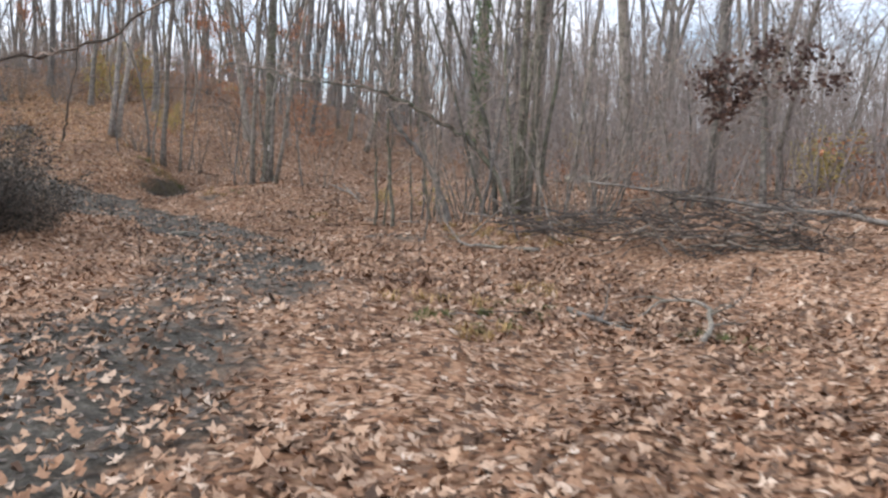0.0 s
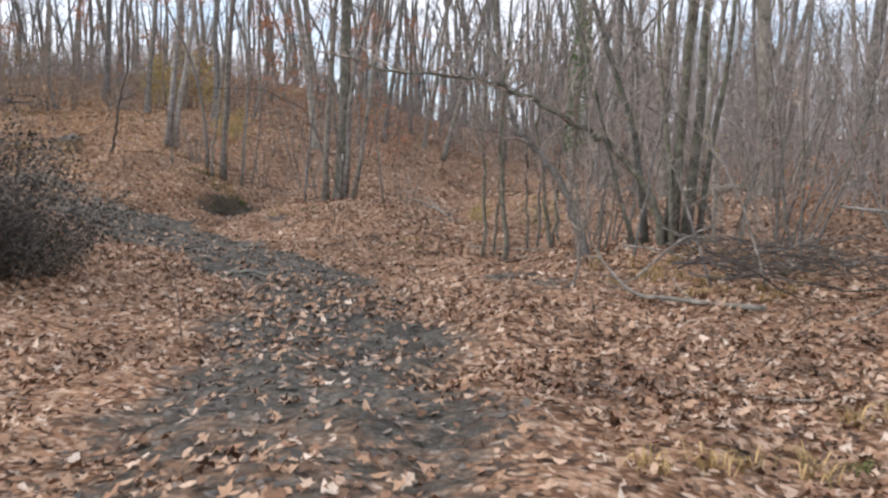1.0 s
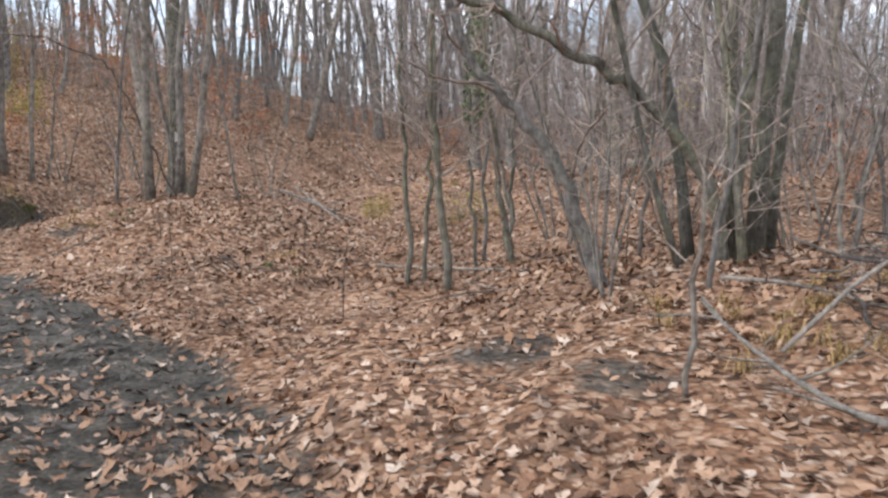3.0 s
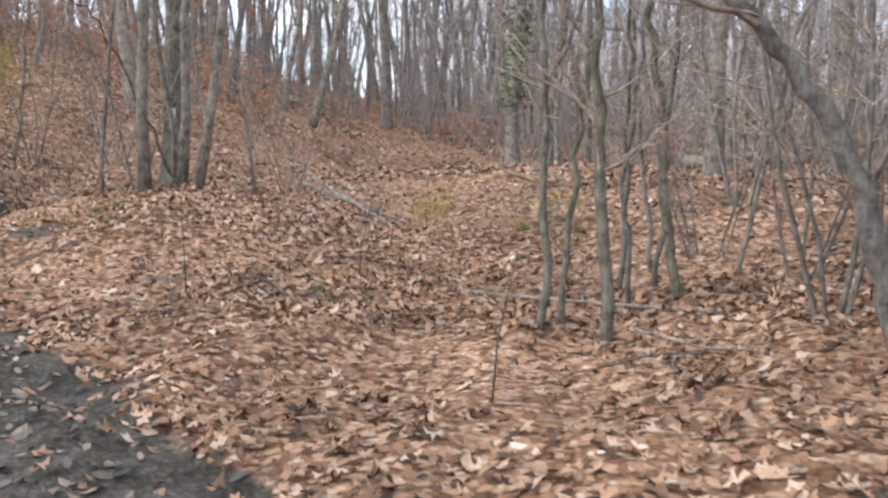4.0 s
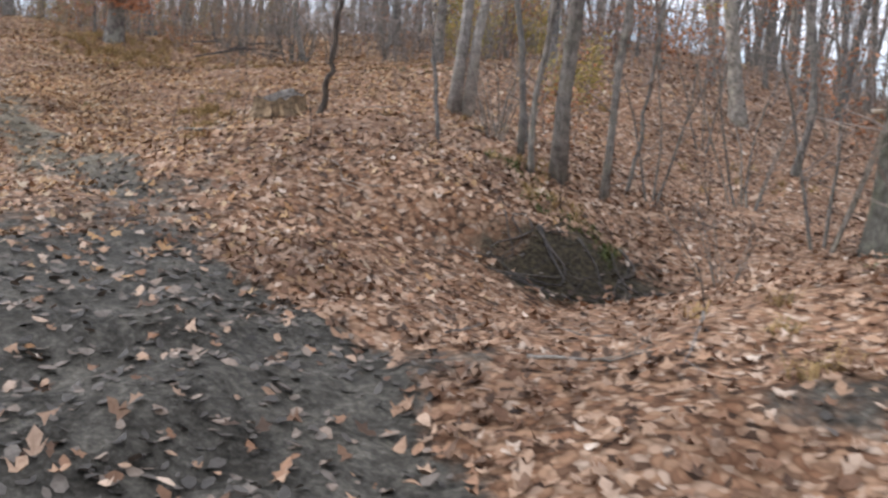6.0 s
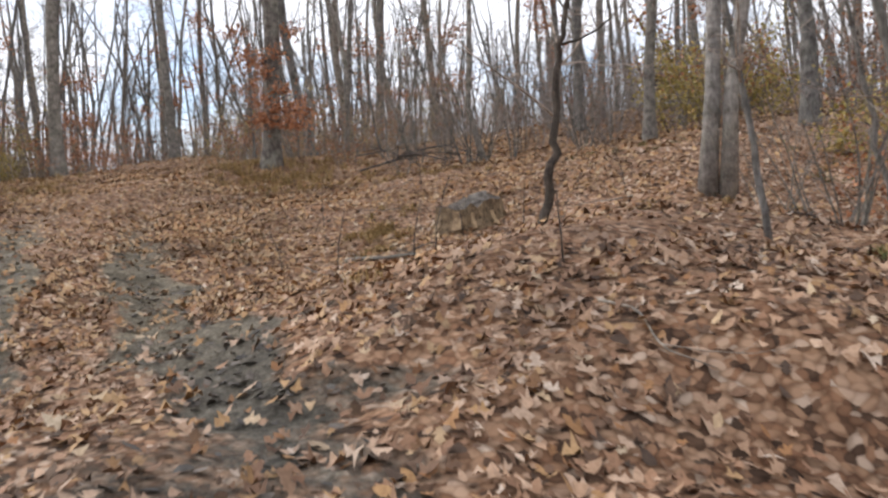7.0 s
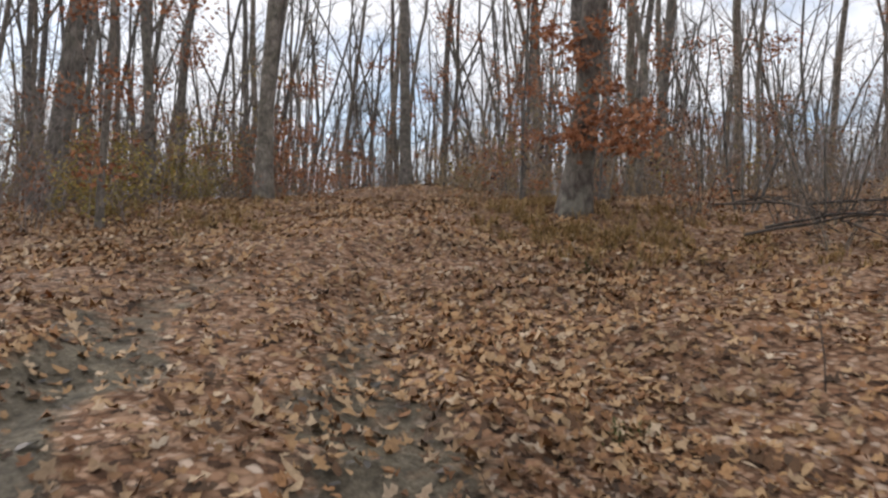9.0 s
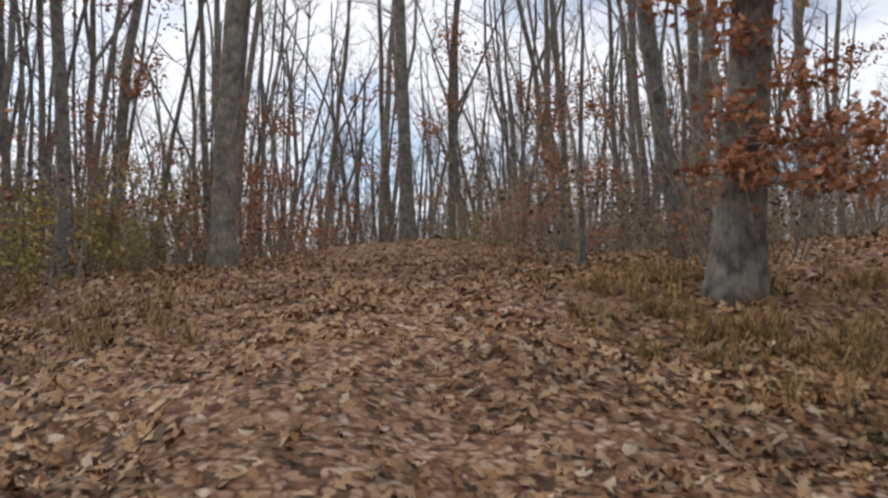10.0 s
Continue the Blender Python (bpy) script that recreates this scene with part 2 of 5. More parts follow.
class Geo:
    """Vertices and faces of one mesh, gathered piece by piece."""

    def __init__(self):
        self.v, self.f, self.n = [], [], 0

    def add(self, verts, faces):
        self.v.append(np.asarray(verts, float))
        self.f.extend([tuple(i + self.n for i in f) for f in faces])
        self.n += len(verts)

    def spike(self, a, b, r):
        """A short twig: three sides running to a point."""
        d = b - a
        u = np.cross(d, (0.3, 0.5, 0.8))
        u *= r / (np.linalg.norm(u) + 1e-9)
        v = np.cross(d, u)
        v *= r / (np.linalg.norm(v) + 1e-9)
        self.add([a + u, a - 0.5 * u + 0.87 * v, a - 0.5 * u - 0.87 * v, b], [(0, 1, 3), (1, 2, 3), (2, 0, 3)])

    def spikes(self, a, b, r):
        """Many such twigs at once: arrays of feet, tips and radii."""
        d = b - a
        u = np.cross(d, (0.3, 0.5, 0.8))
        u *= (r / (np.linalg.norm(u, axis=1) + 1e-9))[:, None]
        v = np.cross(d, u)
        v *= (r / (np.linalg.norm(v, axis=1) + 1e-9))[:, None]
        k = np.arange(len(a)) * 4
        f = np.concatenate([np.stack([k, k + 1, k + 3], 1), np.stack([k + 1, k + 2, k + 3], 1), np.stack([k + 2, k, k + 3], 1)])
        self.add(np.stack([a + u, a - 0.5 * u + 0.87 * v, a - 0.5 * u - 0.87 * v, b], 1).reshape(-1, 3), f.tolist())

    def tube(self, path, radii, sides, cap=True):
        path = np.asarray(path, float)
        k = len(path)
        d = np.gradient(path, axis=0)
        d /= np.linalg.norm(d, axis=1)[:, None] + 1e-9
        ref = np.array([1.0, 0, 0]) if abs(d[0, 0]) < 0.8 else np.array([0, 1.0, 0])
        a = np.cross(d, ref)
        a /= np.linalg.norm(a, axis=1)[:, None] + 1e-9
        b = np.cross(d, a)
        ang = np.arange(sides) * 2 * math.pi / sides
        ring = path[:, None] + np.asarray(radii)[:, None, None] * (np.cos(ang)[None, :, None] * a[:, None] + np.sin(ang)[None, :, None] * b[:, None])
        faces = [(i * sides + j, i * sides + (j + 1) % sides, (i + 1) * sides + (j + 1) % sides, (i + 1) * sides + j) for i in range(k - 1) for j in range(sides)]
        if cap and sides > 4:
            faces.append(tuple(range(sides))[::-1])
            faces.append(tuple((k - 1) * sides + j for j in range(sides)))
        self.add(ring.reshape(-1, 3), faces)

    def leaves(self, places, rng, size, shape, droop=0.5):
        """Small lobed leaves at the given places, turned at random."""
        k = len(shape)
        for p in places:
            s = size * rng.uniform(0.65, 1.35)
            q = Euler((rng.normal(0, droop), rng.normal(0, droop), rng.uniform(0, 6.28))).to_matrix()
            w = shape * s
            w[:, 2] += rng.uniform(-1.5, 1.5) * (w[:, 0] ** 2) / s
            self.add(w @ np.array(q).T + p, [tuple(range(k))])

    def mesh(self, name, smooth=True):
        me = bpy.data.meshes.new(name)
        me.from_pydata(np.concatenate(self.v).tolist() if self.v else [], [], self.f)
        if smooth:
            me.polygons.foreach_set("use_smooth", np.ones(len(me.polygons), bool))
        me.update()
        return me


def outline(points):
    return np.array([(x, y, 0.0) for x, y in points])


OAK_LEAF = outline([(0, -0.55), (0.32, -0.27), (0.15, -0.05), (0.48, 0.14), (0.2, 0.24), (0, 0.52), (-0.2, 0.26), (-0.48, 0.1), (-0.16, -0.06), (-0.32, -0.24)])
OVAL_LEAF = outline([(0, -0.5), (0.2, -0.25), (0.27, 0.05), (0.15, 0.35), (0, 0.5), (-0.15, 0.35), (-0.27, 0.05), (-0.2, -0.25)])
DIAMOND_LEAF = outline([(0, -0.5), (0.3, 0.02), (0, 0.5), (-0.3, -0.04)])
SPRAY_LEAF = outline([(0, -0.5), (0.3, -0.1), (0.22, 0.3), (0, 0.5), (-0.25, 0.25), (-0.28, -0.15)])


def part(name, me, mat, parent, label="", kind=""):
    ob = new(name, me)
    if not me.materials:
        me.materials.append(mat)
    ob.parent = parent
    return tagged(ob, label, kind=kind)


def empty(name, x=0.0, y=0.0, z=0.0, rz=0.0, s=1.0):
    ob = new(name)
    ob.empty_display_size = 0.2
    ob.location, ob.rotation_euler, ob.scale = (x, y, z), (0, 0, rz), (s, s, s)
    return ob


# ---- the lie of the land ----
WIDE = [(x, y) for x in (-50, -38, -26, -18, -11, -4, 4, 13) for y in (6, 16, 26, 36, 48, 64) if not (x < -26 and y < 22)]
WIDE_RISE = [-0.13, 0.01, 0.27, 0.93, -0.19, 0.99, 0.31, 0.85, -0.95, 0.82, -0.41, -0.23, -0.09, 0.64, -0.66, 0.14, -0.69, 0.1, 1.59, 0.98, 0.1, -0.28, -0.3, -0.21, 0.78, 0.8, 0.1, -0.49, 0.17, -1.05, -1.17, -0.07, -1.05, -0.87, 0.01, -0.43, -0.63, -0.48, 1.05, 1.04, 0.01, 0.02, 0.51, -0.0]
MOUNDS = [(-5.3, 25.7), (-16.6, 33.0), (-20.5, 34.5), (-11.5, 25.0), (-24.4, 36.3), (-2.6, 39.0), (-13.7, 35.5), (-31.0, 37.0), (1.2, 17.0), (-5.0, 22.0), (-10.4, 29), (-13.4, 29.8), (-10.5, 31.2), (-8.6, 25), (-7, 29.5), (-2, 22.3), (-1.5, 19), (-23.3, 35.4), (-22.5, 28.3), (-5.5, 20.5), (-7, 21), (-3.3, 15.5), (-1.7, 8), (-0.5, 3), (-10.6, 24.4), (-14.2, 26.2), (-18.5, 28.6), (-20.8, 30.2), (-12, 27.3), (-9.2, 27), (-16.8, 31), (-2.5, 27), (1, 35), (-31, 35), (-36, 42), (-8.2, 22.8), (-3.6, 18.5), (-5.7, 26.2), (-16.5, 32.8), (-1.5, 49), (-1.7, 12), (-26, 33)]
MOUND_RISE = [0.37, 0.27, 0.19, -0.01, 0.62, -0.35, 0.23, 0.06, 0.20, -0.09, 0.44, 0.54, 0.47, 0.21, 0.12, -0.28, -0.03, -0.55, 0.26, 0.41, -0.44, 0.09, 0.35, 0.21, 0.17, -0.26, 0.12, -0.09, 0.80, -0.93, -0.26, -0.56, 0.13, 0.18, 0.49, -0.16, -0.20, 0.24, -0.21, 0.33, 0.07, 0.28]
HILLS = [(-16.5, 41.5), (-11.5, 38.5), (-14, 36.5), (-9, 34.5), (-20, 38), (-5, 35), (-1, 30), (-3, 42), (-1, 55), (-12, 44), (1.7, 14), (-22, 43), (-7, 42), (-11, 31)]
HILL_RISE = [-0.36, 1.08, 0.23, -0.29, 0.00, -0.15, 0.65, -0.13, -0.46, 0.01, 0.06, -0.12, 0.13, -0.50]
SLOPE = [0.71, -1.42, 2.0]
TRACK = [(-2.2, 2.0), (-2.4, 7.0), (-2.7, 12.0), (-4.0, 16.0), (-5.5, 18.6), (-7.2, 20.6), (-9.7, 22.9), (-12.3, 24.4), (-15.6, 26.1), (-18.75, 28.0), (-22.75, 30.6), (-27.2, 33.9), (-33.0, 38.5), (-42.0, 44.0)]
RIPPLE = np.random.RandomState(7)
RIPPLES = [(RIPPLE.uniform(0, 6.28), 6.283 / RIPPLE.uniform(0.8, 4.0), RIPPLE.uniform(0, 6.28)) for _ in range(14)]


def along(x, y, line):
    """Distance to a polyline, signed to its left, and the way along it."""
    best, side, run, at = np.full(np.shape(x), 1e9), np.zeros(np.shape(x)), np.zeros(np.shape(x)), 0.0
    for (ax, ay), (bx, by) in zip(line, line[1:]):
        dx, dy = bx - ax, by - ay
        ln = math.hypot(dx, dy)
        t = np.clip(((x - ax) * dx + (y - ay) * dy) / ln**2, 0, 1)
        d = np.hypot(x - ax - t * dx, y - ay - t * dy)
        s = np.sign(dx * (y - ay) - dy * (x - ax))
        near = d < best
        best, side, run = np.where(near, d, best), np.where(near, s, side), np.where(near, at + t * ln, run)
        at += ln
    return best, side, run


PATCHES = [(-1.1, 16.4, 0.9, 0.45), (-0.6, 15.3, 0.5, 0.5), (-4.6, 22.0, 0.9, 0.3), (-6.5, 22.9, 0.6, 0.25), (-8.5, 23.9, 0.7, 0.35), (-6.6, 23.7, 0.5, 0.3), (-9.1, 27.7, 0.5, 0.5),
           (-12.3, 25.9, 0.8, 0.35), (-13.8, 27.0, 0.6, 0.35), (-3.3, 21.6, 0.6, 0.25), (-17.0, 31.2, 0.8, 0.3)]


def wobble(x, y, f):
    return (np.sin(f * x + 1.3 * np.sin(0.7 * f * y)) + np.sin(f * 1.7 * y + 1.1 * np.sin(0.9 * f * x + 2)) + np.sin(f * 0.6 * (x + y) + 0.5)) / 3


def mud(x, y):
    """How bare and muddy the ground is, from 0 to 1."""
    x, y = np.asarray(x, float), np.asarray(y, float)
    d, side, run = along(x, y, TRACK)
    d = d + 0.30 * wobble(x, y, 2.3)
    low = np.clip((1.45 - d) / 0.5, 0, 1) * np.clip((run - 11) / 4.5, 0, 1) * np.clip((28 - run) / 4, 0, 1)
    first = (np.clip((1.7 - d) / 0.9, 0, 1) * 0.54 + 0.14 * wobble(x, y, 1.3)) * np.clip((run + 1) / 2, 0, 1) * np.clip((17 - run) / 3, 0, 1)
    ruts = np.clip((0.54 - np.abs(d - 0.85)) / 0.25, 0, 1) * np.clip((run - 24) / 4, 0, 1) * np.interp(run, [33.5, 37, 42], [1.0, 0.55, 0.1]) * (0.84 + 0.14 * wobble(x, y, 1.7))
    out = np.maximum(np.maximum(low, first), ruts)
    for px, py, a, b in PATCHES:
        u, v = (x - px) * 0.8 + (y - py) * 0.6, -(x - px) * 0.6 + (y - py) * 0.8
        out = np.maximum(out, np.clip(1.6 - 1.4 * np.hypot(u / a, v / b) + 0.6 * wobble(x, y, 5), 0, 1) * 0.47)
    u, v = (x + 9.05) * 0.93 + (y - 27.5) * 0.37, -(x + 9.05) * 0.37 + (y - 27.5) * 0.93 + 0.15 * wobble(x, y, 3.1)
    out = np.maximum(out, 0.85 * np.exp(-(((u - 0.1 + 0.35 * wobble(x, y, 4)) / 1.1) ** 2) - ((v + 0.12 + 0.2 * wobble(x, y, 6)) / 0.42) ** 2))
    return out


def swells(x, y, centres, rises, width):
    """The sum of round swells of one width."""
    if np.ndim(x) == 0:
        c = np.asarray(centres)
        return float((np.asarray(rises) * np.exp(-((x - c[:, 0]) ** 2 + (y - c[:, 1]) ** 2) / width)).sum())
    return sum(k * np.exp(-((x - a) ** 2 + (y - b) ** 2) / width) for (a, b), k in zip(centres, rises))


def ground_height(x, y):
    x, y = np.asarray(x, float), np.asarray(y, float)
    far = np.clip(np.hypot(x + 15, y - 30) / 90, 1, None)
    cx, cy = -15 + (x + 15) / far, 30 + (y - 30) / far
    z = SLOPE[0] + SLOPE[1] * cx / 40 + SLOPE[2] * cy / 40
    z = z + swells(cx, cy, WIDE, WIDE_RISE, 180.5) + swells(cx, cy, MOUNDS, MOUND_RISE, 8.0) + swells(cx, cy, HILLS, HILL_RISE, 32.0)
    # the earth bank with its cut face towards the track, and the hollow under it
    u, v = (x + 9.05) * 0.93 + (y - 27.5) * 0.37, -(x + 9.05) * 0.37 + (y - 27.5) * 0.93 + 0.15 * wobble(x, y, 3.1)
    face = 1 / (1 + np.exp(-np.clip(v / 0.09, -40, 40))) / (1 + np.exp(np.clip((u - 0.75) / 0.18, -40, 40)))
    z = z + 0.5 * np.exp(-(((u + 0.4) / 1.6) ** 2) - (np.clip(v, 0, None) / 1.9) ** 2) * face
    z = z - 0.16 * np.exp(-((u / 0.7) ** 2) - ((v + 0.25) / 0.5) ** 2)
    d, side, run = along(x, y, TRACK)
    z = z - 0.07 * np.exp(-(((d - 0.9) / 0.35) ** 2)) * np.clip((run - 2) / 3, 0, 1)
    near = np.exp(-((np.hypot(x + 12, y - 25) / 45) ** 4))
    bumps = sum(np.sin(f * (math.cos(a) * x + math.sin(a) * y) + p) for a, f, p in RIPPLES)
    return z + 0.012 * bumps * near + mud(x, y) * (0.045 * wobble(x, y, 8) + 0.03 * wobble(y, x, 14)) * near


def gz(x, y):
    return float(ground_height(x, y))


def spaced(lo, hi, fine_lo, fine_hi, step):
    """Grid lines: even inside the fine stretch, widening outside it."""
    line = list(np.arange(fine_lo, fine_hi, step))
    s, p = step, line[-1]
    while p < hi:
        s *= 1.16
        p += s
        line.append(p)
    s, p = step, line[0]
    while p > lo:
        s *= 1.16
        p -= s
        line.insert(0, p)
    return np.array(line)


def build_ground():
    xs, ys = spaced(-900, 900, -38, 9, 0.2), spaced(-700, 1100, 1, 44, 0.2)
    xs, ys = np.union1d(xs, np.arange(-10.42, -7.6, 0.0667)), np.union1d(ys, np.arange(26.53, 28.8, 0.0667))
    X, Y = np.meshgrid(xs, ys)
    Z = ground_height(X, Y)
    nx, ny = len(xs), len(ys)
    i = (np.arange(ny - 1)[:, None] * nx + np.arange(nx - 1)[None]).ravel()
    me = bpy.data.meshes.new("ground")
    me.from_pydata(np.stack([X.ravel(), Y.ravel(), Z.ravel()], 1).tolist(), [], np.stack([i, i + 1, i + nx + 1, i + nx], 1).tolist())
    me.polygons.foreach_set("use_smooth", np.ones(len(me.polygons), bool))
    me.attributes.new("mud", "FLOAT", "POINT").data.foreach_set("value", mud(X, Y).ravel())
    me.attributes.new("dry", "FLOAT", "POINT").data.foreach_set("value", np.clip((along(X, Y, TRACK)[2] - 26) / 5, 0, 1).ravel())
    # mossy bank area, where painted shade also darkens the hollow
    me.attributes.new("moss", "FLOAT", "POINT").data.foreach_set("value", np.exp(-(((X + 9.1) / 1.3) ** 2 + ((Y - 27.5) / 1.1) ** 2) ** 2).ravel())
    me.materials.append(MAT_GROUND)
    me.update()
    tagged(new("ground", me), "rolling forest floor covered in brown leaves with muddy ruts", "ground", kind="structure")


build_ground()


def build_litter():
    """Fallen leaves, thick along the track and thinner away from it."""
    rng = np.random.RandomState(11)
    line = [(0, 2), (-1.7, 8), (-3.2, 15), (-6.5, 21), (-11, 25), (-16, 28), (-22, 31.5), (-28, 35.5)]
    n = 1700000
    x, y = rng.uniform(-52, 16, n), rng.uniform(2, 60, n)
    d, _, _ = along(x, y, line)
    per = np.interp(d, [0, 3.5, 6, 9, 14, 22, 32], [290, 270, 190, 120, 85, 45, 16])
    clump = np.clip(0.75 + 0.8 * wobble(x, y, 1.1) + 0.4 * wobble(x, y, 3.7), 0.25, 1.4)
    keep = rng.uniform(0, 1, n) < per * clump * (68 * 58) / n
    x, y, d = x[keep], y[keep], d[keep]
    keep = rng.uniform(0, 1, len(x)) < 1 - 0.88 * np.clip(mud(x, y) * 1.1, 0, 1)
    x, y, d = x[keep], y[keep], d[keep]
    k = len(x)
    oak = rng.uniform(0, 1, k) < 0.72
    e = 0.12
    slope_x = (ground_height(x + e, y) - ground_height(x - e, y)) / (2 * e)
    slope_y = (ground_height(x, y + e) - ground_height(x, y - e)) / (2 * e)
    z = ground_height(x, y)
    steep = np.hypot(slope_x, slope_y)
    slope_x, slope_y = slope_x * np.minimum(1, 0.6 / (steep + 1e-6)), slope_y * np.minimum(1, 0.6 / (steep + 1e-6))
    flat = steep < 1.0
    west = rng.uniform(0, 1, k) < np.clip((-9 - x) / 9, 0, 1)
    for gold, mat, label in ((False, MAT_LITTER, "thick layer of fallen brown oak leaves on the forest floor"), (True, MAT_GOLDLITTER, "fresh golden-brown oak leaves on the slope below the old oak")):
        verts, sizes = [], []
        for pick, shape in ((oak & (d < 6.5), OAK_LEAF), (~oak & (d < 6.5), OVAL_LEAF), ((d >= 6.5) & (d < 13), SPRAY_LEAF), (d >= 13, DIAMOND_LEAF)):
            pick = pick & flat & (west == gold)
            c = int(pick.sum())
            s = rng.uniform(0.045, 0.1, c) * np.interp(d[pick], [0, 6, 10, 25], [1, 1.05, 1.4, 2.1])
            a, tx, ty, curl, fold = rng.uniform(0, 6.283, c), rng.normal(0, 0.24, c), rng.normal(0, 0.24, c), rng.normal(0.45, 0.55, c), rng.normal(0.3, 0.55, c)
            u, v = shape[None, :, 0] * s[:, None], shape[None, :, 1] * s[:, None] * 1.05
            h = (curl[:, None] * v**2 + fold[:, None] * u**2 * 2) / s[:, None] + tx[:, None] * u + ty[:, None] * v
            wx, wy = np.cos(a)[:, None] * u - np.sin(a)[:, None] * v, np.sin(a)[:, None] * u + np.cos(a)[:, None] * v
            h = h - h.min(1, keepdims=True) + rng.uniform(-0.004, 0.035, c)[:, None]
            px, py = x[pick][:, None] + wx, y[pick][:, None] + wy
            pz = z[pick][:, None] + slope_x[pick][:, None] * wx + slope_y[pick][:, None] * wy + h
            verts.append(np.stack([px, py, pz], -1).reshape(-1, 3))
            sizes.append(np.full(c, len(shape)))
        verts, sizes = np.concatenate(verts), np.concatenate(sizes)
        me = bpy.data.meshes.new("leaf_litter")
        me.vertices.add(len(verts))
        me.vertices.foreach_set("co", verts.astype(np.float32).ravel())
        me.loops.add(len(verts))
        me.loops.foreach_set("vertex_index", np.arange(len(verts), dtype=np.int32))
        me.polygons.add(len(sizes))
        me.polygons.foreach_set("loop_start", (np.cumsum(sizes) - sizes).astype(np.int32))
        me.update(calc_edges=True)
        me.validate()
        me.materials.append(mat)
        tagged(new("leaf_litter", me), label, "leaves", kind="stuff")


build_litter()


def build_muddy_leaves():
    """Dark trodden leaf scraps in the mud."""
    rng = np.random.RandomState(12)
    n = 260000
    x, y = rng.uniform(-29, 0, n), rng.uniform(3, 37, n)
    m = mud(x, y)
    keep = rng.uniform(0, 1, n) < np.clip(m - 0.25, 0, 1) * np.where(x < -14, 0.35, 0.75)
    x, y = x[keep], y[keep]
    z = ground_height(x, y)
    k = len(x)
    s, a = rng.uniform(0.03, 0.10, k), rng.uniform(0, 6.283, k)
    shape = SPRAY_LEAF
    u, v = shape[None, :, 0] * s[:, None], shape[None, :, 1] * s[:, None]
    h = rng.normal(0, 0.25, k)[:, None] * u + rng.normal(0, 0.25, k)[:, None] * v + (v**2) / s[:, None] * rng.uniform(-0.5, 1, k)[:, None]
    h = h - h.min(1, keepdims=True) + rng.uniform(-0.006, 0.012, k)[:, None]
    co = np.stack([x[:, None] + np.cos(a)[:, None] * u - np.sin(a)[:, None] * v, y[:, None] + np.sin(a)[:, None] * u + np.cos(a)[:, None] * v, z[:, None] + h], -1).reshape(-1, 3)
    me = bpy.data.meshes.new("muddy_leaves")
    me.from_pydata(co.tolist(), [], np.arange(k * 6).reshape(-1, 6).tolist())
    me.materials.append(MAT_MUDLEAF)
    tagged(new("muddy_leaves", me), "dark wet leaf scraps trodden into the mud", "leaves", kind="stuff")


build_muddy_leaves()

# ---- trees ----


def wander(rng, p, d, length, steps, bend, lift):
    """A crooked path from p along d."""
    path, d = [np.array(p, float)], np.array(d, float)
    for _ in range(steps):
        d = d + rng.normal(0, bend, 3) + (0, 0, lift)
        d /= np.linalg.norm(d)
        path.append(path[-1] + d * length / steps)
    return np.array(path)


def sprout(geo, rng, path, r0, count, lo, hi, length, level, spread=1.0, lift=0.06, sides=3, ends=None, fine=False):
    """Side limbs along a path, with twigs of their own down to the given level."""
    for _ in range(count):
        f = rng.uniform(lo, hi) * (len(path) - 1)
        i = min(int(f), len(path) - 2)
        p = path[i] + (path[i + 1] - path[i]) * (f - i)
        way = path[i + 1] - path[i]
        way /= np.linalg.norm(way)
        a = rng.uniform(0, 6.283)
        out = np.array([math.cos(a), math.sin(a), rng.uniform(-0.1, 0.5)]) * spread + way * rng.uniform(0.2, 0.9)
        out /= np.linalg.norm(out)
        ln = length * rng.uniform(0.5, 1.2) * (1.15 - 0.6 * f / (len(path) - 1))
        r = r0 * rng.uniform(0.6, 1.0)
        if level == 1 and not fine:
            limb = np.array([p, p + out * ln * 0.55, p + out * ln])
            geo.spike(limb[0], limb[2] + rng.normal(0, 0.05, 3), max(r, 0.0035))
        else:
            limb = wander(rng, p, out, ln, 4 if level > 2 else 3, 0.2, lift)
            geo.tube(limb, np.linspace(r, r * 0.3, len(limb)), sides if level > 1 else 3, cap=False)
        if ends is not None:
            ends.append(limb[-1])
            ends.append(limb[-2])
        if level > 1:
            sprout(geo, rng, limb, r * 0.5, 4, 0.25, 1.0, ln * 0.55, level - 1, spread, lift, 3, ends, fine)


def trunk_path(rng, height, lean, sway):
    path = [np.array([0, 0, -0.25])]
    d = np.array([lean[0], lean[1], 1.0])
    steps = 9
    for k in range(steps):
        d = d + np.array([rng.normal(0, sway), rng.normal(0, sway), 0])
        path.append(path[-1] + d / np.linalg.norm(d) * (height + 0.25) / steps)
    return np.array(path)


def flared(path, r, flare=1.5):
    """Radii of a trunk: flared at the foot, slowly thinner upwards."""
    k = len(path)
    out = r * np.linspace(1.0, 0.35, k) ** 0.9
    out[0] *= flare
    return out


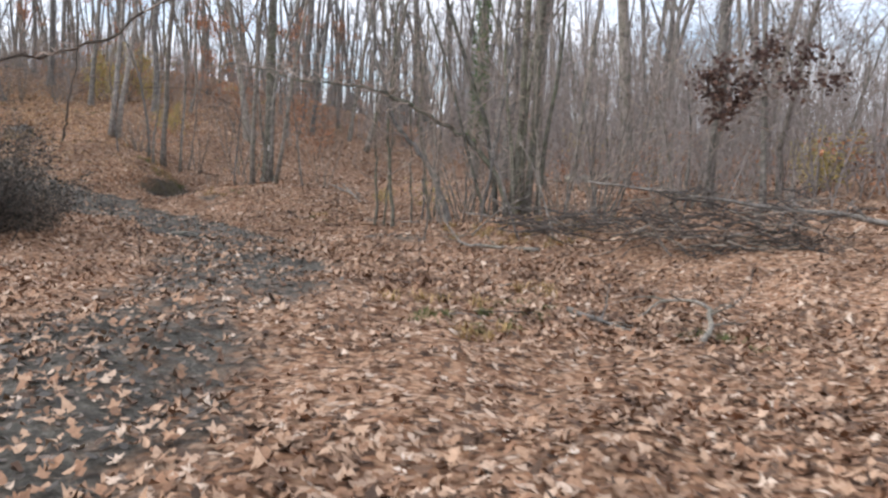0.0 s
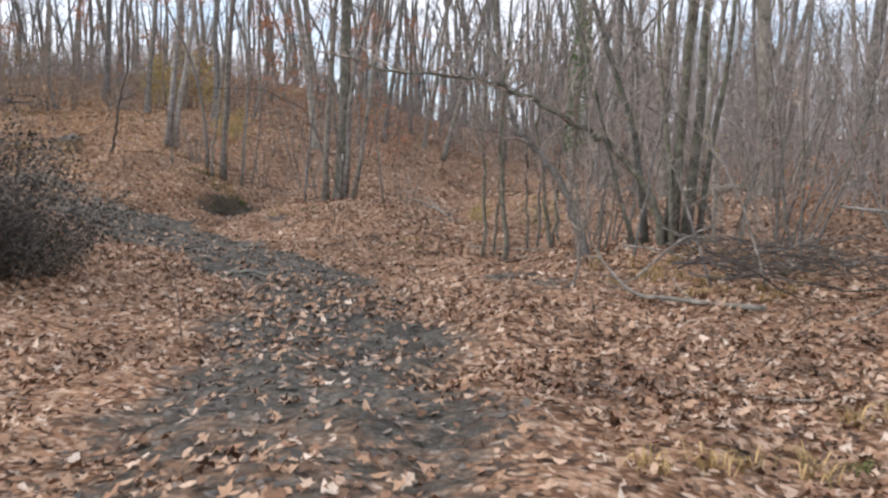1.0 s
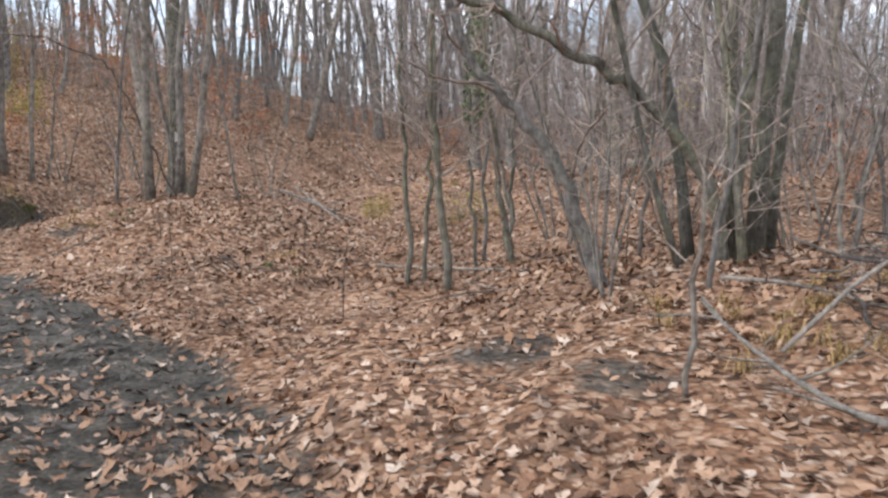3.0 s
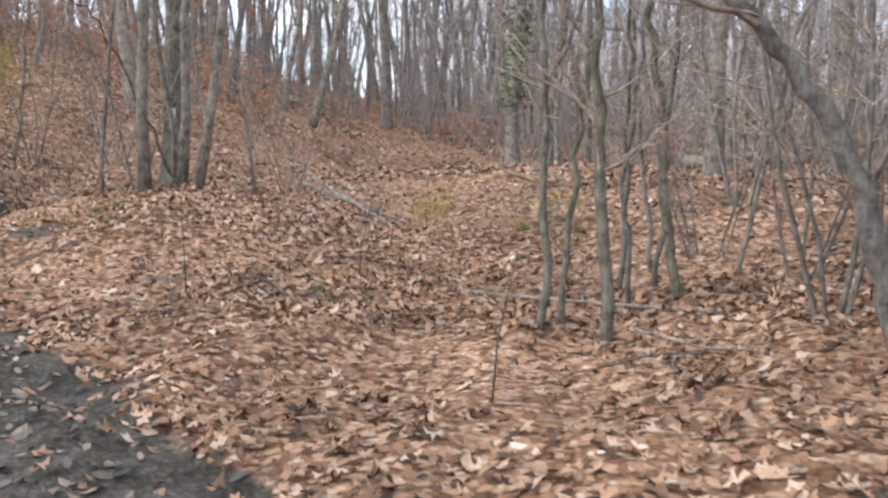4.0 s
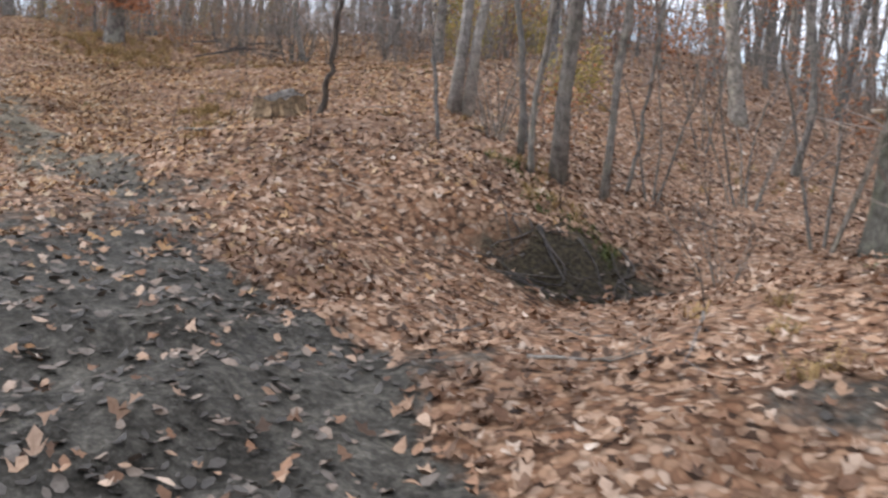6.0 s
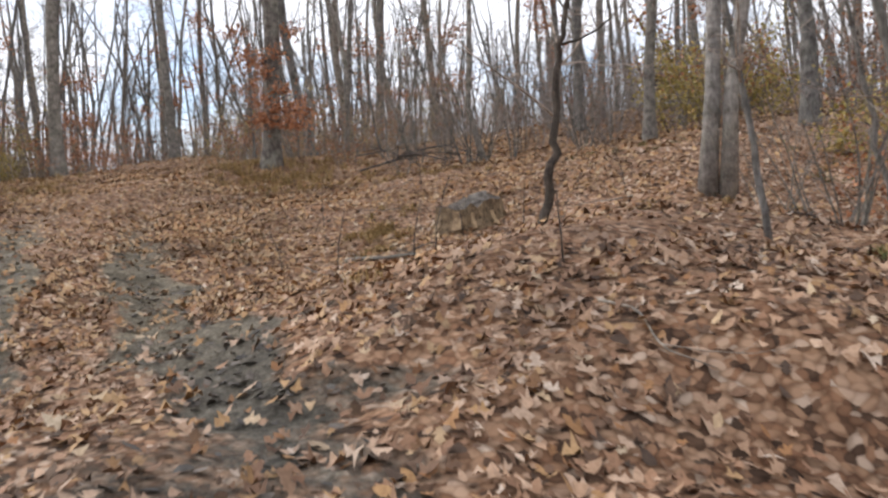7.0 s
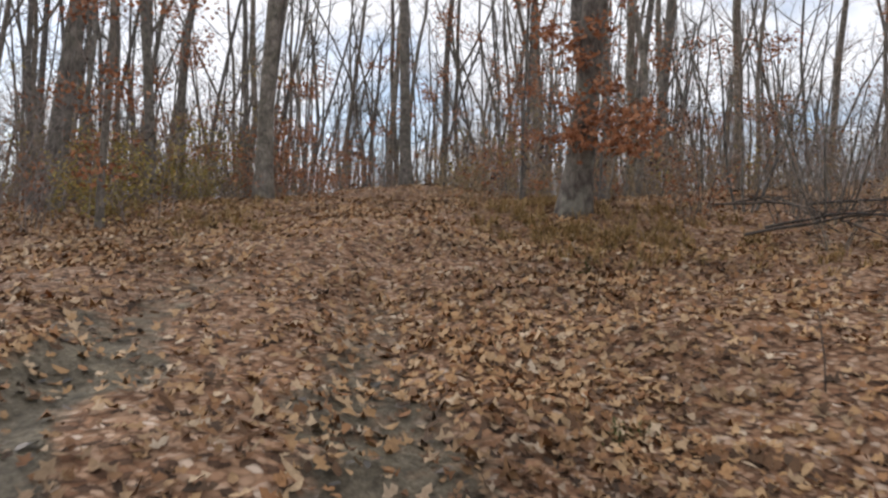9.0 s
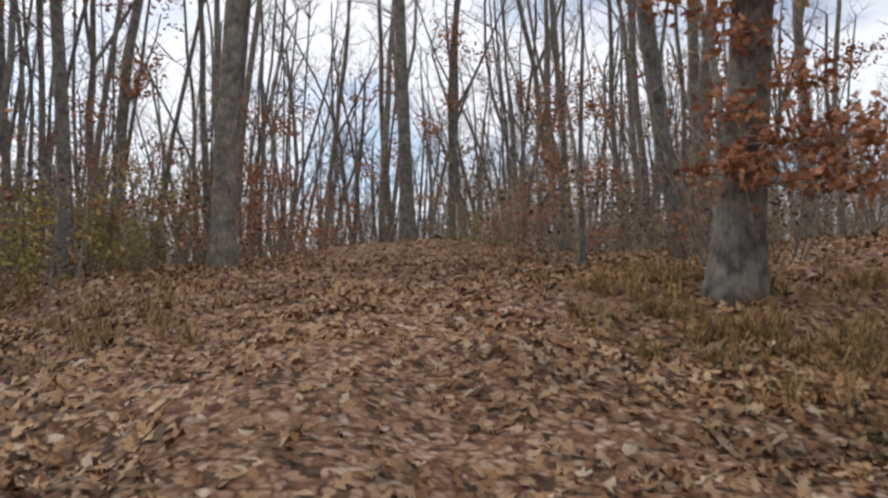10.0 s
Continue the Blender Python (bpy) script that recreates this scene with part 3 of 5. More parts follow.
def tall_tree(name, seed, height, r, lean=(0, 0), sway=0.05, limbs=10, first=0.3, reach=2.2, fork=False, mat=None, low_twigs=0, leaf_mat=None, leaf_lo=0.1, leaf_count=0, sides=10):
    rng = np.random.RandomState(seed)
    tree = empty(name)
    t, b, ends = Geo(), Geo(), []
    path = trunk_path(rng, height, lean, sway)
    fine = [path[0], path[0] * 0.55 + path[1] * 0.45, *path[1:]]
    radii = flared(path, r)
    t.tube([fine[0], fine[0] + (fine[1] - fine[0]) * 0.45, *fine[1:]], [radii[0] * 1.1, r * 1.4, r * 1.1, *radii[1:]], sides)
    if fork:
        for s in (-1, 1):
            up = wander(rng, path[4], (s * 0.35, rng.normal(0, 0.2), 1), height * 0.5, 6, 0.07, 0.1)
            t.tube(up, np.linspace(radii[4] * 0.75, radii[4] * 0.2, len(up)), 7, cap=False)
            sprout(b, rng, up, r * 0.16, limbs // 2, 0.2, 1.0, reach, 3)
    sprout(b, rng, path, r * 0.22, limbs, first, 1.0, reach, 3)
    if low_twigs:
        sprout(b, rng, path, 0.014, low_twigs, 0.06, 0.4, 1.3, 2, ends=ends)
    part("trunk", t.mesh("trunk"), mat or MAT_BARK, tree)
    part("crown", b.mesh("crown"), MAT_TWIG, tree, kind="stuff")
    if leaf_count:
        le = Geo()
        lit, tips = [], []
        sprout(b, rng, path, 0.02, 8, leaf_lo, leaf_lo + 0.35, 1.6, 2, ends=tips)
        for _ in range(leaf_count):
            c = tips[rng.randint(len(tips))]
            lit.append(c + rng.normal(0, 0.13, 3))
        le.leaves(lit, rng, 0.1, DIAMOND_LEAF, 0.9)
        part("foliage", le.mesh("foliage", False), leaf_mat, tree, "clusters of clinging dead leaves", "stuff")
    return tree


def thicket(name, seed, stems, height, r, spread, twigs, leaf_mat=None, leaf_count=0, leaf_size=0.09, mat=None):
    """Several thin stems from one foot, with fine twigs."""
    rng = np.random.RandomState(seed)
    tree = empty(name)
    b, ends = Geo(), []
    for _ in range(stems):
        a, o = rng.uniform(0, 6.283), rng.uniform(0, spread * 0.3)
        h = height * rng.uniform(0.6, 1.1)
        p = wander(rng, (o * math.cos(a), o * math.sin(a), -0.1), (0.35 * spread * math.cos(a), 0.35 * spread * math.sin(a), 1), h, 6, 0.09, 0.05)
        rr = r * rng.uniform(0.6, 1.1)
        s = Geo()
        s.tube(p, np.linspace(rr, rr * 0.3, len(p)), 4, cap=False)
        part("stem", s.mesh("stem"), mat or MAT_BARK, tree)
        sprout(b, rng, p, rr * 0.45, twigs, 0.15, 1.0, h * 0.3, 2, ends=ends)
    part("twig_mass", b.mesh("twig_mass"), MAT_TWIG, tree, kind="stuff")
    if leaf_count:
        le = Geo()
        le.leaves([ends[rng.randint(len(ends))] + rng.normal(0, 0.1, 3) for _ in range(leaf_count)], rng, leaf_size * 1.05, DIAMOND_LEAF, 0.9)
        part("foliage", le.mesh("foliage", False), leaf_mat, tree, kind="stuff")
    return tree


def plant(ob, x, y, turn=0.0, size=1.0, sink=0.0):
    ob.location, ob.rotation_euler, ob.scale = (x, y, gz(x, y) - sink), (0, 0, turn), (size, size, size)
    return ob


def again(ob, x, y, turn, size):
    c = copy_thing(ob, pose(x, y, gz(x, y), 0, 0, math.degrees(turn)))
    c.scale = (size, size, size)
    return c


# named trees near the track
oak = tall_tree("oak_tree", 3, 17, 0.195, (0.03, 0.01), 0.03, 12, 0.35, 3.0, mat=MAT_OAK, sides=16)
spray, sprig = Geo(), Geo()
rng = np.random.RandomState(4)
for cx, cy, cz in [(0.9, -0.2, 0.95), (1.25, -0.2, 0.85), (0.75, -0.2, 1.75), (0.55, -0.25, 1.3), (0.1, -0.3, 1.1), (0.3, -0.3, 2.15), (0.0, -0.35, 2.5), (-0.35, -0.3, 2.7), (0.55, -0.2, 2.6), (0.15, -0.32, 1.6), (0.6, 0.3, 3.2), (-0.6, -0.3, 3.3), (1.1, -0.1, 1.35), (0.4, -0.3, 1.0), (0.85, -0.15, 1.2), (1.4, -0.2, 1.1)]:
    tip = np.array([cx, cy, cz])
    sprig.tube(wander(rng, (0.12, -0.1, cz + 0.1), tip - (0.12, -0.1, cz + 0.1), 0.9 * math.hypot(cx, cy) + 0.2, 4, 0.12, 0.0), np.linspace(0.014, 0.004, 5), 4, cap=False)
    spray.leaves(tip + rng.normal(0, 1, (95, 3)) * (0.17, 0.13, 0.09), rng, 0.078, OAK_LEAF, 0.9)
part("twig_mass", sprig.mesh("twig_mass"), MAT_TWIG, oak, kind="stuff")
part("foliage", spray.mesh("foliage", False), MAT_RUST, oak, "clusters of rust-orange oak leaves", "stuff")
tagged(plant(oak, -24.6, 36.35, 0.0), "thick old oak with rust leaves clinging low on its trunk", "tree")


def stem_clump(name, x, y, stems, seed, twigs=6, mat=None):
    """Trunks that rise from one stool: each with its foot, lean, height and radius."""
    rng = np.random.RandomState(seed)
    tree = empty(name)
    b = Geo()
    for ox, oy, lx, ly, h, r in stems:
        g = Geo()
        path = trunk_path(rng, h, (lx, ly), 0.075) + (ox, oy, gz(x + ox, y + oy) - gz(x, y))
        g.tube(path, flared(path, r, 1.35), 9)
        part("trunk", g.mesh("trunk"), mat or MAT_BARK, tree)
        sprout(b, rng, path, r * 0.25, twigs, 0.22, 1.0, 1.8, 3)
        sprout(b, rng, path, 0.012, twigs, 0.05, 0.4, 1.0, 2)
    part("crown", b.mesh("crown"), MAT_TWIG, tree, kind="stuff")
    return plant(tree, x, y)


MARKED = (-6.3, 29.8)
marked_tree = tall_tree("tree", 20, 15, 0.185, (0.0, 0.0), 0.03, 9, 0.3, 2.6, mat=MAT_MOSSBARK, low_twigs=5, sides=14)
tagged(plant(marked_tree, *MARKED), "thick grey trunk with a paint mark and a bracket fungus", "tree")
clump = stem_clump("tree_clump", -5.3, 25.7, [(-0.5, -0.2, -0.02, 0.0, 11, 0.078), (-0.1, 0.05, -0.01, 0.03, 11, 0.068), (0.12, -0.1, 0.14, 0.02, 11, 0.066), (-1.0, -0.4, 0.0, 0, 6, 0.026), (0.9, 0.5, -0.06, 0, 6, 0.026), (-0.25, 0.45, 0.03, 0.04, 9, 0.045)], 21)
tagged(clump, "clump of grey trunks sprung from one stool", "tree")


def trunk_patch(name, host, x, y, z, r, width, height, mat, label, turn=0.0):
    """A small patch that hugs a round trunk on the side towards the track."""
    g = Geo()
    n = 7
    ang = np.linspace(-width / 2 / r, width / 2 / r, n) - math.pi / 2 + turn
    edge = [(x + r * math.cos(a), y + r * math.sin(a)) for a in ang]
    rng = np.random.RandomState(5)
    verts = [(px, py, z + s * height / 2 * rng.uniform(0.75, 1.0)) for s in (-1, 1) for px, py in edge]
    g.add(verts, [(k, k + 1, n + k + 1, n + k) for k in range(n - 1)])
    part(name, g.mesh(name), mat, host, label)


MAT_PAINT = make_bark_material("white_paint", (0.55, 0.55, 0.53), (0.8, 0.8, 0.78), (0.4, 0.4, 0.36), 0.4)
MAT_FUNGUS = make_bark_material("pale_fungus", (0.55, 0.5, 0.42), (0.78, 0.74, 0.66), (0.5, 0.45, 0.36), 0.3)
trunk_patch("paint_mark", marked_tree, 0.0, 0.02, 1.36, 0.2, 0.1, 0.24, MAT_PAINT, "faded white paint mark", 0.5)
fungus = bmesh.new()
bmesh.ops.create_cone(fungus, cap_ends=True, segments=16, radius1=0.05, radius2=0.075, depth=0.035)
bmesh.ops.bevel(fungus, geom=list(fungus.edges), offset=0.006, segments=1, affect="EDGES")
bracket = bpy.data.meshes.new("bracket_fungus")
fungus.to_mesh(bracket)
part("bracket_fungus", bracket, MAT_FUNGUS, marked_tree, "pale bracket fungus").location = (-0.2, -0.12, 1.5)
tagged(stem_clump("tree_clump", -9.8, 29.4, [(0, 0, 0.05, 0, 10, 0.095), (-0.6, 0.3, -0.12, 0, 7, 0.045), (0.5, 0.2, 0.12, 0, 7, 0.05), (-0.2, -0.3, -0.04, -0.05, 5, 0.04)], 22, 7),
       "slender grey trunks rooted on the earth bank", "tree")
tagged(stem_clump("tree_clump", -13.3, 33.95, [(-0.12, 0, 0.06, 0.0, 14, 0.108), (0.12, 0.1, 0.17, 0.04, 14, 0.10)], 23, 6, MAT_PALEBARK), "pale twin trunk forked low above the leaf slope", "tree")
tagged(stem_clump("tree_clump", 1.4, 18.6, [(0, 0, -0.02, 0.02, 11, 0.082), (-0.25, 0.2, -0.10, 0, 10, 0.06), (0.35, 0.1, 0.06, 0.0, 11, 0.09), (0.1, -0.3, 0.02, -0.04, 8, 0.042), (0.6, 0.3, 0.17, 0.05, 9, 0.055), (-0.4, -0.1, -0.2, 0.03, 8, 0.036),
                                              (0.25, 0.5, 0.1, 0.12, 9, 0.07)], 24, 9, MAT_MOSSBARK), "dense clump of dark mossy trunks in the undergrowth", "tree")


def bent_tree(name, x, y, line, r, seed, twigs, mat=None, tip=0.25):
    """One trunk along a given line, in metres from its foot."""
    rng = np.random.RandomState(seed)
    tree = empty(name)
    pts = np.array(line, float)
    u = np.linspace(0, len(pts) - 1, 4 * len(pts))
    path = np.stack([np.interp(u, np.arange(len(pts)), pts[:, k]) for k in range(3)], 1)
    for _ in range(2):
        path[1:-1] = (path[:-2] + path[1:-1] + path[2:]) / 3
    path[1:-1] += rng.normal(0, 0.022, (len(path) - 2, 3))
    g, b = Geo(), Geo()
    g.tube(path, r * np.linspace(1.0, tip, len(path)), 9)
    sprout(b, rng, path, r * 0.35, twigs, 0.2, 1.0, 1.4, 3)
    part("trunk", g.mesh("trunk"), mat or MAT_BARK, tree)
    part("crown", b.mesh("crown"), MAT_TWIG, tree, kind="stuff")
    return plant(tree, x, y)


crooked_sapling = bent_tree("sapling", -13.49, 29.76, [(0, 0, -0.1), (0.1, 0.08, 0.37), (0.125, 0.1, 0.74), (0.19, 0.16, 1.4), (0.24, 0.2, 1.8), (0.4, 0.3, 2.6), (0.5, 0.4, 4.5), (0.6, 0.4, 6.5)], 0.05, 31, 5, MAT_DARKBARK)
side_limb = Geo()
side_limb.tube([(0.22, 0.18, 1.68), (0.36, 0.29, 1.72), (0.5, 0.4, 1.8), (0.62, 0.5, 1.92)], [0.016, 0.013, 0.011, 0.008], 5)
part("limb", side_limb.mesh("limb"), MAT_DARKBARK, crooked_sapling)
tagged(crooked_sapling, "thin dark crooked sapling on the leaf slope", "tree")
tagged(bent_tree("arching_tree", 1.35, 18.4, [(0, 0, -0.1), (-0.15, 0, 0.7), (-0.65, 0, 1.45), (-1.3, 0, 1.9), (-1.95, 0, 2.22), (-2.55, 0, 2.55), (-3.15, -0.1, 2.67), (-3.8, -0.2, 2.73), (-4.6, -0.3, 2.75), (-5.6, -0.4, 3.0)], 0.07, 32, 34, MAT_MOSSBARK, 0.13),
       "dark arching stem bent over the track", "tree")
tagged(bent_tree("leaning_tree", 0.15, 18.4, [(0, 0, -0.1), (-0.2, 0, 0.5), (-0.42, 0, 1.1), (-0.8, 0, 1.6), (-1.3, 0, 2.1), (-1.8, 0.1, 3.6), (-2.1, 0.2, 6.0)], 0.085, 33, 8), "grey leaning trunk beside the track", "tree")
tagged(bent_tree("leaning_tree", -4.4, 45.5, [(0, 0, -0.1), (0.6, 0, 2.2), (1.3, 0, 5), (2.2, 0, 9), (2.8, 0, 13)], 0.17, 34, 8), "pale leaning trunk far along the hollow", "tree")
for k, (x, y, r, lx) in enumerate([(-1.64, 20.13, 0.036, -0.02), (-1.46, 20.3, 0.03, 0.04), (-1.22, 19.85, 0.052, -0.05), (-0.35, 20.65, 0.045, -0.1), (-0.27, 21.4, 0.03, 0.02), (-0.8, 20.6, 0.024, -0.03)]):
    tagged(bent_tree("sapling", x, y, [(0, 0, -0.1), (lx * 1.5, 0.03, 0.8), (lx * 2, 0.03, 1.5), (lx * 4, -0.05, 2.4), (lx * 3, 0.1, 3.2), (lx * 4 + 0.2, 0, 5.5), (lx * 5, 0.1, 8)], r, 40 + k, 18, MAT_MOSSBARK), "slim grey sapling in a loose row beside the track", "tree", "saplings beside the track")

ivy_tree = tall_tree("ivy_tree", 51, 14, 0.17, (-0.02, 0.0), 0.06, 8, 0.4, 2.0)
ivy = Geo()
rng = np.random.RandomState(52)
ivy_path = trunk_path(np.random.RandomState(51), 14, (-0.02, 0), 0.06)
spots = []
for _ in range(3200):
    f = rng.uniform(1.2, 8.5)
    i = int(f)
    a = rng.uniform(0, 6.283)
    spots.append(ivy_path[i] + (ivy_path[i + 1] - ivy_path[i]) * (f - i) + np.array([math.cos(a), math.sin(a), 0]) * rng.uniform(0.15, 0.42))
ivy.leaves(spots, rng, 0.095, SPRAY_LEAF, 1.0)
part("ivy", ivy.mesh("ivy", False), MAT_IVY, ivy_tree, "green climbing ivy leaves", "stuff")
tagged(plant(ivy_tree, 1.13, 35.5), "grey trunk wrapped in green ivy", "tree")

TALL = [tall_tree("tree", 60, 15, 0.115, (0.02, 0.01), 0.075, 12, 0.15, 2.2, low_twigs=7), tall_tree("tree", 61, 17, 0.15, (-0.03, 0), 0.05, 14, 0.24, 2.4, low_twigs=6),
        tall_tree("tree", 62, 13, 0.08, (0.07, 0.02), 0.11, 13, 0.13, 1.9, low_twigs=9), tall_tree("tree", 63, 16, 0.13, (0, 0.05), 0.09, 11, 0.25, 2.3, True, low_twigs=5),
        tall_tree("tree", 64, 12, 0.06, (-0.07, 0.03), 0.13, 13, 0.13, 1.7, low_twigs=10), tall_tree("tree", 65, 14, 0.095, (0.05, -0.06), 0.10, 12, 0.13, 2.0, True, low_twigs=7),
        tall_tree("tree", 66, 9, 0.042, (0.04, -0.06), 0.15, 13, 0.12, 1.5, low_twigs=10), tall_tree("tree", 67, 10, 0.05, (-0.1, 0.05), 0.14, 13, 0.12, 1.5, low_twigs=10)]
RUSTY = [tall_tree("oak_tree", 70, 14, 0.14, (0.02, 0), 0.05, 10, 0.3, 2.2, leaf_mat=MAT_RUST, leaf_lo=0.12, leaf_count=900), tall_tree("oak_tree", 71, 9, 0.07, (0.05, 0.04), 0.07, 8, 0.2, 1.6, leaf_mat=MAT_RUST, leaf_lo=0.08, leaf_count=900)]
BRUSH = [thicket("thicket", 80, 6, 3.2, 0.022, 1.0, 7), thicket("thicket", 81, 4, 4.6, 0.03, 0.7, 8), thicket("thicket", 82, 8, 2.0, 0.014, 1.4, 6),
         thicket("thicket", 83, 5, 2.6, 0.018, 1.2, 7, MAT_BROWNLEAF, 260, 0.06), thicket("thicket", 84, 3, 5.5, 0.035, 0.5, 9), thicket("thicket", 85, 6, 1.6, 0.012, 1.3, 6, MAT_RUST, 420, 0.07)]
LABEL_TALL = "tall bare grey forest tree in late autumn"
LABEL_RUSTY = "oak with rust-brown leaves still on its lower branches"
LABEL_BRUSH = "tangle of thin bare grey-brown stems in the undergrowth"

placed = [(-24.6, 36.4), (-5.3, 25.7), (-9.8, 29.4), (-13.3, 33.95), (1.4, 18.6), (-13.5, 29.8), MARKED, (1.13, 35.5), (-4.4, 45.5)]
first = {}


def put(ob, x, y, turn, size, label, category, group):
    placed.append((x, y))
    if ob.name not in first:
        first[ob.name] = plant(ob, x, y, turn, size)
        return tagged(ob, label, category, group)
    return again(ob, x, y, turn, size)


for x, y, k, size, turn in [(-33.4, 36.0, 1, 1.25, 0.3), (-36.7, 42.4, 1, 1.15, 1.0), (-28.5, 41.7, 3, 1.2, 2.0), (-34.9, 52.0, 1, 1.4, 4.0), (-33.6, 31.6, 1, 1.35, 5.0), (-1.5, 48.6, 1, 1.3, 1.5), (2.5, 37.6, 0, 1.3, 1.2),
                            (3.9, 38.3, 5, 1.0, 0.0), (6.1, 28.9, 1, 1.5, 0.4), (9.5, 31.5, 1, 1.3, 3.0), (11.0, 30.0, 3, 1.1, 2.2), (4.6, 30.5, 2, 1.0, 5.0), (-16.7, 46.5, 0, 1.0, 0.5), (-7.7, 36.0, 4, 1.0, 0.8), (-2.6, 52.0, 3, 1.0, 0.2),
                            (-20.5, 44.0, 1, 1.0, 3.3), (-29.5, 44.1, 2, 1.2, 1.0), (-10.5, 44.0, 2, 1.1, 2.1), (-8.6, 50.0, 0, 1.1, 2.9), (3.2, 47.0, 5, 1.1, 4.4), (-12.0, 39.5, 4, 1.1, 1.9)]:
    put(TALL[k], x, y, turn, size, LABEL_TALL, "tree", "forest trees")
for x, y, k, size in [(-38.9, 36.3, 0, 1.0), (-37.5, 44.5, 0, 0.9), (-32.0, 47.0, 1, 1.1), (-40.5, 40.5, 1, 1.0), (-12.3, 46.0, 1, 1.1), (-9.6, 48.8, 1, 1.2), (-17.5, 44.0, 1, 1.2), (-6.6, 51.0, 0, 0.9), (-29.5, 31.3, 1, 0.9), (-23.0, 47.5, 0, 0.9), (-14.5, 50.0, 0, 1.0),
                      (-35.4, 34.9, 1, 0.5), (-44, 47, 0, 1.0), (-30.0, 50.5, 1, 1.2)]:
    put(RUSTY[k], x, y, x * 7.3, size, LABEL_RUSTY, "tree", "rust-leaved oaks")

CLEAR = [(0, -3), (-1.7, 8), (-3.2, 15), (-6.5, 21), (-11, 24.5), (-16, 27.5), (-22, 31), (-30, 36)]
LOOKS = [(-2.0, 12.0), (-3.0, 24.0), (-3.2, 34.0), (-2.5, 42.0)]


def scatter(seed, count, kinds, label, category, group, gap, clear, size, far):
    rng = np.random.RandomState(seed)
    done = tries = 0
    while done < count and tries < 9000:
        tries += 1
        x, y = rng.uniform(-62, 26), rng.uniform(3, 80)
        d = float(along(np.array(x), np.array(y), CLEAR)[0])
        e = float(along(np.array(x), np.array(y), LOOKS)[0])
        if d < clear or e < clear * 0.75 or d > far or (-22 < x < -11.5 and 26 < y < 36.5) or (-12.5 < x < -6 and 23 < y < 30) or (x > -1 and y < 17.5) or (x > -4 and y < 12):
            continue
        if any((x - a) ** 2 + (y - b) ** 2 < gap**2 for a, b in placed):
            continue
        put(kinds[rng.randint(len(kinds))], x, y, rng.uniform(0, 6.28), rng.uniform(*size), label, category, group)
        done += 1


scatter(101, 180, TALL, LABEL_TALL, "tree", "forest trees", 1.9, 5.5, (0.8, 1.25), 46)
rng = np.random.RandomState(104)
for k in range(48):
    x, y = rng.uniform(-52, -28), rng.uniform(30, 60)
    if float(along(np.array(x), np.array(y), TRACK)[0]) > 2.6 and math.hypot(x + 24.6, y - 36.4) > 5:
        put(TALL[(0, 1, 6, 0, 3, 1)[k % 6]], x, y, k * 2.1, rng.uniform(0.6, 1.0), LABEL_TALL, "tree", "forest trees")
for k in range(28):
    x, y = rng.uniform(-50, -28), rng.uniform(31, 58)
    if float(along(np.array(x), np.array(y), TRACK)[0]) > 2.2 and math.hypot(x + 24.6, y - 36.4) > 4:
        put(RUSTY[1], x, y, k * 2.3, rng.uniform(0.45, 0.9), LABEL_RUSTY, "tree", "rust-leaved oaks")
scatter(102, 16, RUSTY, LABEL_RUSTY, "tree", "rust-leaved oaks", 1.5, 7.0, (0.6, 1.1), 40)
scatter(103, 290, BRUSH, LABEL_BRUSH, "undergrowth", "undergrowth", 0.75, 4.3, (0.6, 1.2), 34)


def build_far_wood():
    """The wood beyond the nearer trees: bare trunks with a few limbs."""
    rng = np.random.RandomState(120)
    g = Geo()
    k = 0
    feet, tips = [], []
    while k < 1025:
        crest, valley = 860 <= k < 970, k >= 970
        a, d = rng.uniform(-1.9, 1.7), 44 + 75 * rng.uniform(0, 1) ** 0.9
        x, y = -12 - d * math.sin(a), 26 + d * math.cos(a)
        if crest:
            x, y = rng.uniform(-72, -40), rng.uniform(32, 80)
        if valley:
            x, y = rng.uniform(-13, 7), rng.uniform(58, 86)
        off = along(np.array(x), np.array(y), TRACK if crest else CLEAR)[0]
        if float(off) < (3 if crest else 20 if valley else 34):
            continue
        h, r = rng.uniform(10, 17), rng.uniform(0.045, 0.11) if crest else rng.uniform(0.07, 0.19)
        path = trunk_path(rng, h, rng.normal(0, 0.025 if crest else 0.06, 2), 0.04 if crest else 0.075) + (x, y, gz(x, y))
        g.tube(path[::2], flared(path, r)[::2], 4, cap=False)
        for _ in range(8):
            i = rng.randint(3, 9)
            w = rng.uniform(0, 6.283)
            limb = wander(rng, path[i], (math.cos(w), math.sin(w), rng.uniform(0.4, 1.4)), rng.uniform(1.2, 3.2), 3, 0.2, 0.1)
            g.tube(limb, np.linspace(r * 0.3, 0.008, 4), 3, cap=False)
            for f in (1, 1, 2, 2, 2, 3, 3, 3):
                w = rng.uniform(0, 6.283)
                feet.append(limb[f])
                tips.append(limb[f] + np.array([math.cos(w), math.sin(w), rng.uniform(0.2, 1.6)]) * rng.uniform(0.4, 1.1))
        k += 1
    g.spikes(np.array(feet), np.array(tips), np.full(len(feet), 0.015))
    me = g.mesh("far_wood")
    me.materials.append(MAT_BARK)
    tagged(new("far_wood", me), "distant bare autumn wood of many grey trunks", "woods", kind="stuff")


build_far_wood()


